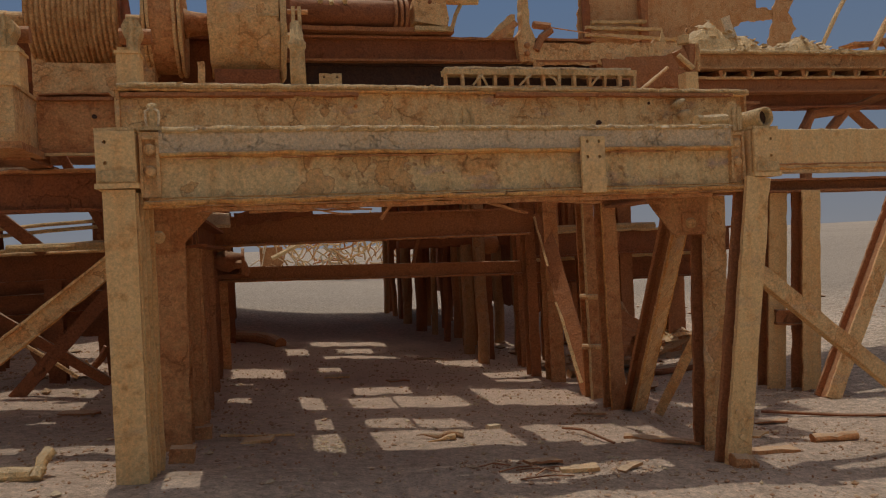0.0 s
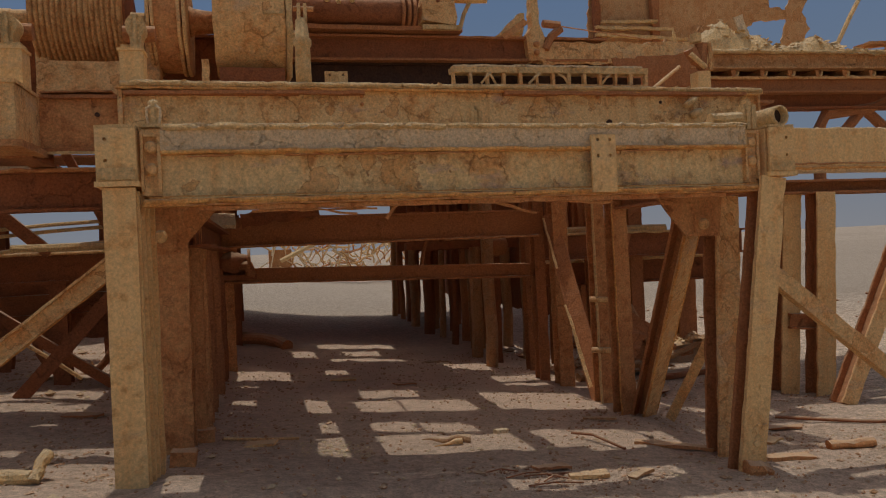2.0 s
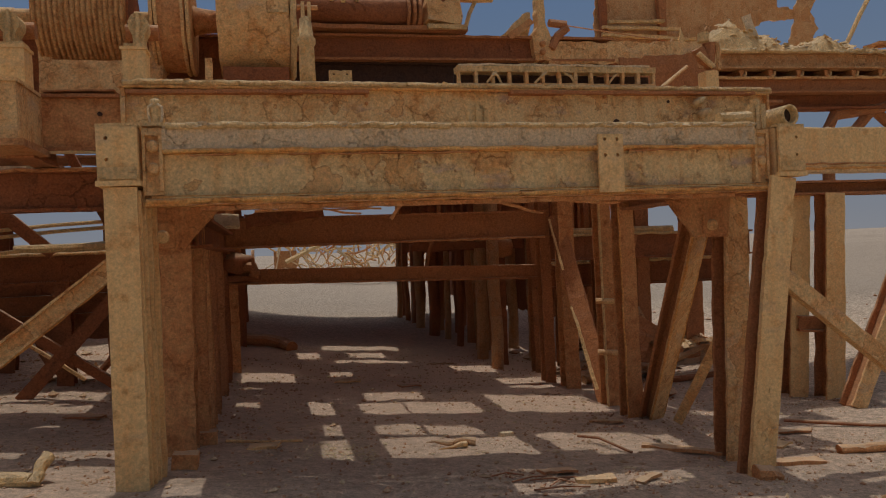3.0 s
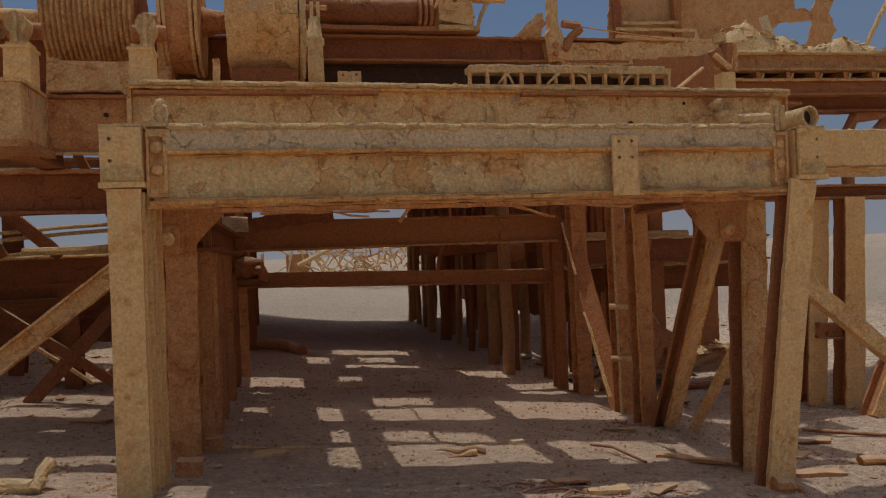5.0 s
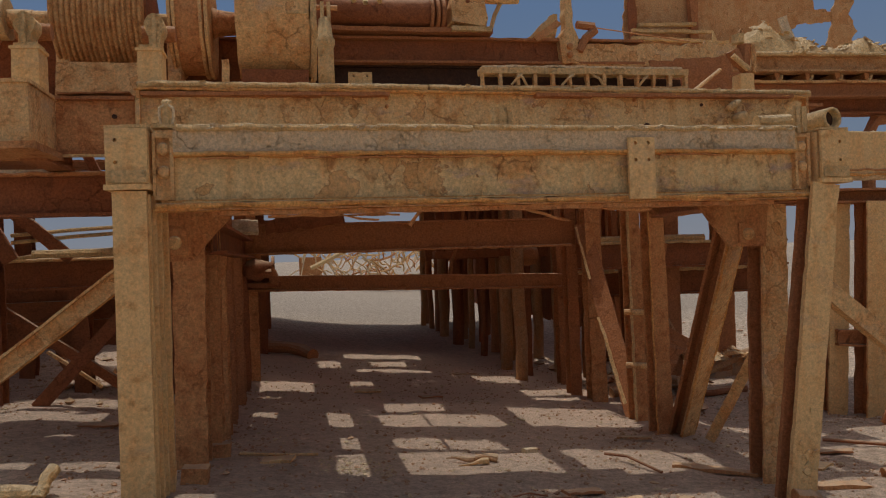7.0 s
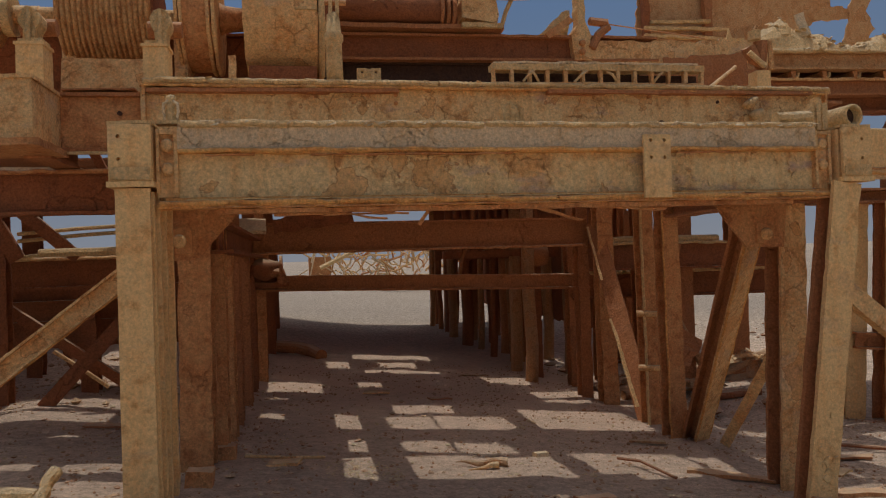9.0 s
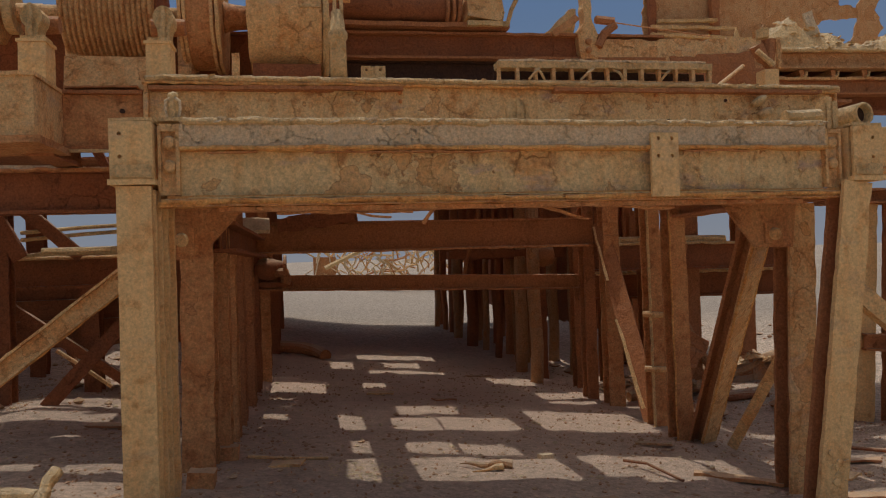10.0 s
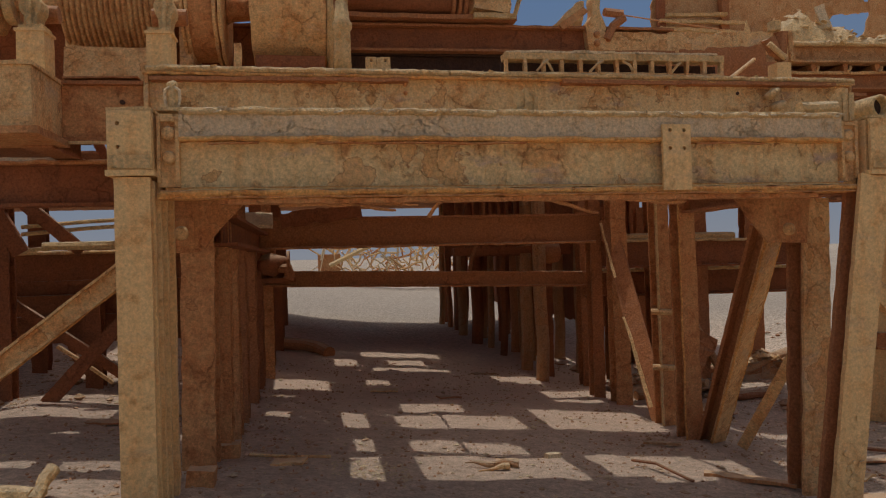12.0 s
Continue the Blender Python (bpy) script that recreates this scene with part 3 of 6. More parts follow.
rod("bent_strap", [(5.05, 0.2, 1.98), (5.0, 0.18, 1.88), (4.94, 0.16, 1.72), (4.92, 0.15, 1.5)], 0.03, POST, "pale bent steel strap by the portal post", "strap", n=6)

# ---- second girder, higher and behind ----
# the hole is a black patch on the web; its darkness is painted
def hole_patch(parent, x, z, r, y):
    pts = [(x + r * math.cos(a) * (1 + 0.4 * noise.noise(Vector((a, x, 1)))), z + r * math.sin(a) * 0.9) for a in [0.7 * k for k in range(9)]]
    return part("hole_patch", prism(bmesh.new(), pts, y, y + 0.01, 0.006, seed(), 0.02), SHADE_BLACK, parent, "black patch standing for a hole rusted through the web")


def second_girder():
    m, length = along((-0.36, 1.32, 2.50), (5.80, 1.32, 2.455))
    t = thing("upper_girder", m, "ochre and purple-stained rusted girder with a cracked web", "beam")
    part("web", bar(bmesh.new(), 0, length, 0.06, 0.09, 0.03, 0.475, 0.06, 0.006, 0, seed()), WEB, t, "cracked web with purplish stains")
    part("top_flange", bar(bmesh.new(), 0, length, -0.01, 0.13, 0.475, 0.525, 0.05, 0.007, 0.035, seed(), 0.08), OCHRE, t)
    lip(t, 0.03, 2.4, -0.012, 0.515, 0.024, CRUST)
    lip(t, 2.42, length - 0.03, -0.010, 0.515, 0.022, CRUST)
    lip(t, 0.03, length - 0.06, -0.012, 0.478, 0.014, EDGE)
    part("bottom_flange", bar(bmesh.new(), 0, length, 0.0, 0.13, 0.0, 0.03, 0.06, 0.005, 0.03, seed()), OCHRE, t)
    for x in (0.02, length - 0.05):
        part("end_stiffener", bar(bmesh.new(), x, x + 0.025, 0.0, 0.058, 0.032, 0.473, 0.01, 0.003, 0, seed(), 0.05), OCHRE, t)
    for x, z, r in ((4.47, 0.20, 0.03), (2.62, 0.03, 0.025), (3.4, 0.03, 0.02), (5.03, 0.40, 0.016)):
        hole_patch(t, x, z, r, 0.052)
    for x, z in ((2.05, 0.43), (2.05, 0.36), (4.35, 0.44)):
        bolt(t, x, 0.06, z, 0.017, ORANGE, 0.03)


second_girder()


def on_girder(x, z=3.028):
    return z - (x + 0.36) * 0.0073


def drilled_block():
    t = thing("drilled_lug", (1.37, 1.33, on_girder(1.4)), "pale drilled steel lug on the upper girder", "lug")
    for x in (0.0, 0.115):
        bm = bmesh.new()
        holed_plate(bm, [x, x + 0.085], [0.0, 0.055, 0.115], {(0, 1)}, 0.013, 0.0, 0.05)
        part("lug_plate", bm, CRUST, t)
    part("spacer", bar(bmesh.new(), 0.087, 0.113, 0.01, 0.05, 0.0, 0.11, 0.02, 0.003, 0, seed(), 0.03), CRUST, t)


drilled_block()


def pipe_stand():
    t = thing("pipe_stand", (1.19, 1.40, on_girder(1.19)), "pale crusted upright pipe with a clevis on top", "pipe")
    up = Matrix.Rotation(radians(-90), 4, "Y")
    bm = lathe(bmesh.new(), [(0, 0.072), (0.18, 0.070), (0.34, 0.066), (0.36, 0.08), (0.40, 0.08), (0.42, 0.062), (0.58, 0.052), (0.60, 0.03)], 18, 0.006, seed())
    bm.transform(up)
    part("pipe", bm, CRUST, t, smooth=True)
    for x in (-0.035, 0.02):
        part("clevis_plate", prism(bmesh.new(), [(x, 0.56), (x + 0.03, 0.56), (x + 0.03, 0.72), (x, 0.72)], -0.04, 0.04, 0.004, seed(), 0.03), CRUST, t)
    bm = lathe(bmesh.new(), [(-0.07, 0.022), (0.11, 0.022)], 10, 0.002, seed())
    bm.transform(Matrix.Translation((0, 0, 0.68)))
    part("pin", bm, ORANGE, t)


pipe_stand()


def pedestal(x, y, z, w, h, d=0.22):
    t = thing("bearing_pedestal", (x, y, z), "pale ochre box pedestal under the winch bearing", "pedestal", "winch pedestals")
    part("box", bar(bmesh.new(), 0, w, 0, d, 0, h - 0.035, 0.04, 0.004, 0, seed(), 0.06), POST, t)
    part("cap_plate", bar(bmesh.new(), -0.012, w + 0.012, -0.012, d + 0.01, h - 0.034, h - 0.012, 0.03, 0.004, 0, seed(), 0.05), POST, t)
    part("shim", bar(bmesh.new(), 0.012, w - 0.012, 0.01, d - 0.01, h - 0.011, h + 0.02, 0.03, 0.006, 0, seed(), 0.04), CRUST, t)
    return t


pedestal(-0.325, 1.36, on_girder(-0.3), 0.185, 0.30)
pedestal(-1.26, 1.36, 2.93, 0.20, 0.40)


def slatted_rack():
    t = thing("slatted_rack", (2.53, 1.315, 2.999), "corroded slatted steel rack lying on the upper girder", "rack")
    w, h = 1.99, 0.185
    part("top_rail", bar(bmesh.new(), 0, w, 0, 0.14, h - 0.055, h, 0.04, 0.008, 0.03, seed(), 0.06), CRUST, t)
    part("bottom_rail", bar(bmesh.new(), 0, w, 0, 0.14, 0, 0.025, 0.04, 0.006, 0.03, seed(), 0.06), OCHRE, t)
    # black strip behind the slats paints the shade in the gaps
    part("gap_shade", bar(bmesh.new(), 0, w, 0.145, 0.165, 0.026, h - 0.06, 0.05, 0.005, 0, seed()), SHADE_BLACK, t)
    k = 12
    for i in range(k + 1):
        x = i * (w - 0.03) / k
        lean = 0.05 * noise.noise(Vector((i * 3.3, 1, 2)))
        bm = bar(bmesh.new(), 0.026, h - 0.056, -0.016, 0.016, 0, 0.05, 0.03, 0.005, 0.008, seed(), 0.05)
        bm.transform(Matrix.Translation((x + 0.015, 0.06, 0)) @ Matrix.Rotation(lean, 4, "Y") @ Matrix.Rotation(radians(90), 4, "X") @ Matrix.Rotation(radians(90), 4, "Z"))
        part("slat", bm, OCHRE, t)
    for i, (x, s) in enumerate(((0.28, 0.10), (0.42, -0.08), (0.75, 0.12), (1.15, -0.10), (1.5, 0.09))):
        part("bent_strip", tube(bmesh.new(), [(x, 0.02, 0.03), (x + s * 0.5, -0.005, 0.09), (x + s, 0.02, 0.125)], 0.012, 5, 0.003, seed()), CRUST, t)
    part("scale_crust", bar(bmesh.new(), 0.02, w - 0.05, 0.01, 0.13, h + 0.002, h + 0.022, 0.03, 0.011, 0.03, seed(), 0.05), BLEACHED, t)


slatted_rack()


# ---- winch ----
AX = 2.70
AZ = 3.95
WINCH = Matrix.Scale(1.098, 4)


def winch_drum():
    t = thing("winch_drum", Matrix.Translation((-1.25, AX, AZ)) @ WINCH, "rusty winch drum wound with grooved wire rope", "winch")
    turns, w, r = 17, 0.74, 0.417
    prof = [(0.0, r * 0.9)]
    for i in range(turns):
        for k in range(6):
            u = k / 6
            prof.append((w * (i + u) / turns, r + 0.034 * math.sqrt(max(0.0, math.sin(math.pi * u))) - 0.014))
    prof.append((w, r * 0.9))
    bm = lathe(bmesh.new(), prof, 64, 0.0035, seed())
    part("rope_winding", bm, ROPE, t, "tightly wound rusted wire rope", smooth=True)
    for x in (-0.02, w + 0.001):
        part("drum_cheek", lathe(bmesh.new(), [(x, r * 0.82), (x + 0.02, r * 0.82)], 36, 0.004, seed()), DARK, t)
    part("shaft", lathe(bmesh.new(), [(-0.6, 0.075), (-0.022, 0.075)], 18, 0.003, seed()), OCHRE, t)
    part("shaft", lathe(bmesh.new(), [(w + 0.022, 0.075), (w + 0.2, 0.075)], 18, 0.003, seed()), OCHRE, t)


winch_drum()


def bearing(x):
    t = thing("shaft_bearing", (x, 1.46, 3.335), "crumbling rusted shaft bearing with a standing bolt", "bearing", "winch bearings")
    bm = lathe(bmesh.new(), [(-0.07, 0.10), (-0.06, 0.15), (0.05, 0.16), (0.07, 0.11)], 20, 0.008, seed())
    bm.transform(Matrix.Translation((0.0, AX - 1.46, AZ - 3.335)))
    part("housing", bm, CRUST, t, smooth=True)
    part("foot", bar(bmesh.new(), -0.06, 0.06, AX - 1.66, AX - 1.38, -0.40, AZ - 3.43, 0.05, 0.006, 0, seed(), 0.08), OCHRE, t)
    arch = [(-0.045, 0.0), (0.05, 0.0), (0.048, 0.11)] + [(0.005 + 0.078 * math.cos(a), 0.20 + 0.10 * math.sin(a)) for a in [-0.5 + 0.345 * i for i in range(13)]] + [(-0.04, 0.11)]
    part("bearing_cap", prism(bmesh.new(), arch, 0.01, 0.19, 0.012, seed(), 0.03), CRUST, t, "layered crusty bearing cap")
    part("bore", lathe(bmesh.new(), [(-0.13, 0.07), (0.0, 0.075), (0.14, 0.07)], 14, 0.008, seed()), BROWN, t).location = (0.0, 0.26, 0.2)
    part("standing_bolt", tube(bmesh.new(), [(0.01, -0.012, 0.0), (0.0, -0.014, 0.1), (0.01, -0.012, 0.2), (0.0, -0.008, 0.29)], 0.022, 7, 0.008, seed(), 0.7), CRUST, t)


bearing(-0.21)
bearing(-1.2)


def brake_wheel():
    t = thing("brake_wheel", Matrix.Translation((-0.214, AX, AZ)) @ WINCH, "rusted brake wheel with two raised rims on the winch shaft", "wheel")
    r = 0.50
    part("wheel", lathe(bmesh.new(), [(0.06, r * 0.5), (0.06, r * 0.93), (0.29, r * 0.94), (0.29, r * 0.5)], 48, 0.006, seed()), ORANGE, t, smooth=False)
    for x in (0.0, 0.035, 0.255, 0.30):
        part("rim", lathe(bmesh.new(), [(x, r * 0.9), (x, r * 0.99), (x + 0.012, r * 1.0), (x + 0.028, r * 0.99), (x + 0.028, r * 0.9)], 48, 0.006, seed()), OCHRE, t)
    part("hub", lathe(bmesh.new(), [(0.33, 0.14), (0.37, 0.12), (0.44, 0.11), (0.56, 0.10)], 24, 0.006, seed()), ORANGE, t, smooth=True)


brake_wheel()


def capstan():
    t = thing("capstan", Matrix.Translation((-2.5, AX, AZ)), "crusted tan capstan head on the winch shaft", "capstan")
    part("head", lathe(bmesh.new(), [(0.0, 0.22), (0.05, 0.34), (0.2, 0.27), (0.45, 0.25), (0.62, 0.30), (0.66, 0.20)], 36, 0.012, seed()), OCHRE, t, smooth=True)
    part("collar", lathe(bmesh.new(), [(0.70, 0.12), (0.70, 0.2), (0.78, 0.2), (0.78, 0.12)], 24, 0.008, seed()), CRUST, t)
    part("spindle", lathe(bmesh.new(), [(0.662, 0.09), (1.0, 0.09)], 18, 0.004, seed()), OCHRE, t)
    part("stand", bar(bmesh.new(), 0.2, 0.45, -0.12, 0.12, -1.05, -0.2, 0.06, 0.005, 0, seed(), 0.12), OCHRE, t)


capstan()


def gear_casing():
    t = thing("gear_casing", Matrix.Translation((0.40, AX - 0.02, AZ)) @ WINCH, "ochre rusted round gear casing with a torn seam", "gear casing")
    r = 0.515
    part("casing", lathe(bmesh.new(), [(0.0, r * 0.8), (0.0, r), (0.3, r * 1.003), (0.62, r), (0.62, r * 0.8)], 56, 0.006, seed()), OCHRE, t, smooth=False)
    part("end_flange", lathe(bmesh.new(), [(0.625, r * 0.85), (0.625, r * 1.05), (0.65, r * 1.07), (0.68, r * 1.03), (0.68, r * 0.8)], 56, 0.014, seed()), CRUST, t)
    part("base", bar(bmesh.new(), 0.03, 0.60, -0.40, 0.35, -0.92, -0.52, 0.08, 0.005, 0, seed()), DARK, t)
    part("nipple", tube(bmesh.new(), [(0.66, -0.30, -0.2), (0.76, -0.30, -0.22)], 0.06, 9, 0.01, seed()), OCHRE, t)
    part("torn_lip", bar(bmesh.new(), 0.44, 0.62, -0.53, -0.505, -0.07, -0.045, 0.03, 0.006, 0.01, seed()), CRUST, t)


gear_casing()

# small upright bracket between wheel and casing
plank("bracket", (0.36, 1.42, 3.03), (0.36, 1.42, 3.24), 0.07, 0.05, OCHRE, "short ochre bracket standing on the girder", "bracket", up=(0, -1, 0))
# rope guard sheet beneath the drum
plank("guard_sheet", (-1.14, 2.04, 3.14), (-0.34, 2.04, 3.14), 0.48, 0.012, OCHRE, "tan rusted sheet standing under the winch drum", "sheet", up=(0, -1, 0.12), rag=0.0)

# ---- left-hand upper frame ----
def box_stub():
    t = thing("box_girder_end", (-1.42, 0.82, 2.43), "cut end of a pale ochre box girder", "beam")
    part("box", bar(bmesh.new(), 0.0, 0.445, 0.0, 0.62, 0.045, 0.47, 0.05, 0.005, 0, seed(), 0.08), OCHRE, t)
    part("top_flange", bar(bmesh.new(), -0.02, 0.46, -0.02, 0.62, 0.472, 0.50, 0.04, 0.005, 0, seed(), 0.06), OCHRE, t)
    part("bottom_flange", bar(bmesh.new(), -0.05, 0.50, -0.06, 0.62, -0.01, 0.042, 0.05, 0.006, 0.0, seed(), 0.08), ORANGE, t)


box_stub()
hole_patch(ibeam("cross_girder", (-0.98, 1.47, 2.70), (-0.37, 1.47, 2.70), 0.47, 0.14, BROWN, "brown rusted cross girder with a pierced web", "beam", web_mat=ORANGE), 0.445, 0.076, 0.022, -0.02)
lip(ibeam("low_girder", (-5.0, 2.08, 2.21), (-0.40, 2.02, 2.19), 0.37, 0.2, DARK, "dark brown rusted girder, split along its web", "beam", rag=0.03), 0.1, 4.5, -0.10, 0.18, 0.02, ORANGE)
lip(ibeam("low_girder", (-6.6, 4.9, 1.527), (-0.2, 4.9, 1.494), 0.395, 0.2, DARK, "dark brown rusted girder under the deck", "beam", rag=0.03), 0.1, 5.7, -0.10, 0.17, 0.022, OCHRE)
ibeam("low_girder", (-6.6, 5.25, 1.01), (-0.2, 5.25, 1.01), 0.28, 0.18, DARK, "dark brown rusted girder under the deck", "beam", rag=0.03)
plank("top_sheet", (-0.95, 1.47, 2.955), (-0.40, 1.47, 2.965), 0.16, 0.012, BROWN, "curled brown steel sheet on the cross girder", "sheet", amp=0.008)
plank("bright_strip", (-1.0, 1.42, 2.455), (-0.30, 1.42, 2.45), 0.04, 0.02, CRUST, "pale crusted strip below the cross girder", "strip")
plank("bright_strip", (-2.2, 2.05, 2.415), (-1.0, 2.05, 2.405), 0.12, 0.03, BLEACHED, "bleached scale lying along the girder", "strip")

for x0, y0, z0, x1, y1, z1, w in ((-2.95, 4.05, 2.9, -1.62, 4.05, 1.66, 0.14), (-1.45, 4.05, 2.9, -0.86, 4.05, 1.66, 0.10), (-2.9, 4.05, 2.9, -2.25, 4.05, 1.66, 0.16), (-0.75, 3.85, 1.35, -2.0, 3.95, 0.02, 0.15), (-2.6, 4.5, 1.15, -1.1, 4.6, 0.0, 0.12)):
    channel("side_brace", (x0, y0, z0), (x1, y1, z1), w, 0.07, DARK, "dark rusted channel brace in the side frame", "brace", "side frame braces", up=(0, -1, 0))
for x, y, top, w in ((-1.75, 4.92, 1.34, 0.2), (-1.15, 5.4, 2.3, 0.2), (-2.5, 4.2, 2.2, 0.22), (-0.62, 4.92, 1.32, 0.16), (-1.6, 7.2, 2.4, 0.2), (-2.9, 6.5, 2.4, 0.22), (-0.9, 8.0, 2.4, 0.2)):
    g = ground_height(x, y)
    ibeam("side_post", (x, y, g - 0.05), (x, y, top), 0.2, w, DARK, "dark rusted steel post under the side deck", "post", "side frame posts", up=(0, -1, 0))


def tank():
    t = thing("rusty_tank", (-1.45, 7.28, 1.75), "brown rusted round tank hung in the side frame", "tank")
    up = Matrix.Rotation(radians(-90), 4, "Y")
    bm = lathe(bmesh.new(), [(0, 0.06), (0.05, 0.2), (0.15, 0.26), (0.7, 0.26), (0.75, 0.2)], 28, 0.006, seed())
    bm.transform(up)
    part("shell", bm, BROWN, t, smooth=True)
    part("hanger", tube(bmesh.new(), [(0, 0, 0.7), (0, 0, 1.19)], 0.03, 8, 0.004, seed()), DARK, t)
    for z in (0.2, 0.6):
        bm = lathe(bmesh.new(), [(z, 0.262), (z, 0.275), (z + 0.04, 0.275), (z + 0.04, 0.262)], 28, 0.003, seed())
        bm.transform(up)
        part("band", bm, DARK, t)


tank()
for k, (za, zb) in enumerate(((1.98, 2.05), (1.90, 1.98), (1.72, 1.80))):
    rod("side_pipe", [(-2.25, 4.1, za - 0.03), (-1.6, 4.1, (za + zb) / 2 - 0.02), (-1.0, 4.1, zb - 0.03)], 0.022, CRUST, "pale crusted thin pipe across the side frame", "pipe", "side frame pipes")
rod("side_pipe", [(-2.0, 4.0, 1.735), (-1.5, 4.0, 1.73), (-0.8, 4.0, 1.725)], 0.045, CRUST, "pale crusted pipe lying on the girder", "pipe", "side frame pipes", amp=0.012)
rod("curved_bar", [(-1.75 + 0.5 * math.cos(a), 5.6, 0.62 + 0.62 * math.sin(a)) for a in [math.pi * (1.05 + 0.09 * i) for i in range(10)]], 0.05, DARK, "dark rusted curved bar half sunk in sand", "bar")
rod("fallen_stick", [(-1.95, 4.2, 0.62), (-1.7, 4.25, 0.42), (-1.4, 4.3, 0.16)], 0.025, OCHRE, "thin ochre bar leaning down to the sand", "bar")

# added dark sheet in place of the dim clutter below the girders
plank("dark_fill", (-6.5, 5.38, 0.96), (-0.25, 5.38, 0.93), 0.80, 0.03, DARK, "dark sheet added to fill the gloom below the side girders", "sheet", up=(0, -1, 0), rag=0.06)
for x in (-2.7, -4.6):
    ibeam("side_post", (x, 2.05, ground_height(x, 2.05) - 0.05), (x, 2.05, 2.03), 0.2, 0.2, DARK, "dark rusted steel post under the side deck", "post", "side frame posts", up=(0, -1, 0))
ibeam("stringer", (-0.02, 0.22, 2.03), (-0.02, 1.15, 2.03), 0.22, 0.12, BROWN, "short brown stringer behind the portal girder", "beam", "portal stringers")
ibeam("stringer", (4.72, 0.22, 1.97), (4.80, 2.55, 1.97), 0.22, 0.2, BROWN, "short brown stringer behind the portal girder", "beam", "portal stringers")
ibeam("stringer", (-1.1, 1.3, 2.50), (-1.1, 2.3, 2.50), 0.2, 0.2, BROWN, "short brown stringer under the box girder", "beam", "portal stringers")


# ---- middle of the upper works ----
def long_roller():
    t = thing("long_roller", (1.27, 3.35, 4.32), "brown rusted long roller with a stepped end", "roller")
    # dark rust here includes the shade that falls on the barrel from above
    part("barrel", lathe(bmesh.new(), [(0, 0.11), (0.02, 0.15), (1.22, 0.15), (1.23, 0.12)], 28, 0.004, seed()), DARK, t, smooth=True)
    for x in (1.2, 1.27, 1.335):
        part("ring", lathe(bmesh.new(), [(x, 0.12), (x, 0.165), (x + 0.012, 0.172), (x + 0.04, 0.165), (x + 0.04, 0.12)], 28, 0.004, seed()), BROWN, t)
    for x, z in ((0.33, 0.14), (0.46, 0.12), (0.62, 0.14)):
        part("stud", tube(bmesh.new(), [(x, -0.10, z - 0.02), (x, -0.16, z - 0.07)], 0.03, 7, 0.006, seed()), CRUST, t)


long_roller()
ibeam("back_girder", (0.91, 3.45, 3.90), (5.13, 3.45, 3.925), 0.30, 0.2, BROWN, "dark brown girder with lifting scale behind the winch", "beam", web_mat=DARK, rag=0.025)
plank("deck_edge", (0.8, 3.35, 4.11), (3.2, 3.35, 4.11), 0.2, 0.05, BROWN, "brown rusted bed plate under the roller", "plate")
# added girders; their dark colour stands for the shadowed void beneath the machinery
ibeam("bed_shade_girder", (-3.4, 3.32, 3.47), (0.78, 3.32, 3.47), 1.02, 0.18, DARK, "dark girder added for the shadow under the winch", "beam")
ibeam("bed_shade_girder", (0.8, 3.55, 3.38), (5.07, 3.55, 3.38), 0.77, 0.16, SHADE_BLACK, "black girder added for the shadowed void under the roller", "beam")
plank("back_sheet", (0.7, 3.62, 4.25), (3.2, 3.62, 4.27), 1.1, 0.02, DARK, "dark rusted sheet standing behind the roller", "sheet", up=(0, -1, 0), rag=0.0)


def pillow_block():
    t = thing("pillow_block", (2.71, 3.2, 4.14), "rounded tan rusted end block with an eye hole", "block")
    pts = [(0.0, 0.06), (0.40, 0.0), (0.42, 0.1), (0.39, 0.28)] + [(0.2 + 0.19 * math.cos(a), 0.3 + 0.16 * math.sin(a)) for a in [0.3 * i for i in range(1, 10)]] + [(0.0, 0.26)]
    part("body", prism(bmesh.new(), pts, 0.0, 0.28, 0.006, seed()), OCHRE, t)
    part("foot", bar(bmesh.new(), -0.01, 0.46, -0.02, 0.3, -0.05, 0.0, 0.05, 0.008, 0.02, seed()), CRUST, t)
    bolt(t, 0.19, -0.002, 0.29, 0.025, DARK, 0.012)


pillow_block()
rod("vent_pipe", [(3.10, 3.3, 4.49), (3.3, 3.3, 4.49), (3.53, 3.3, 4.50)], 0.05, OCHRE, "short tan pipe stub sticking out sideways", "pipe", n=12)
rod("strut", [(3.18, 3.3, 4.12), (3.24, 3.3, 4.31), (3.32, 3.3, 4.46)], 0.025, CRUST, "thin tan strut under the pipe stub", "strut")


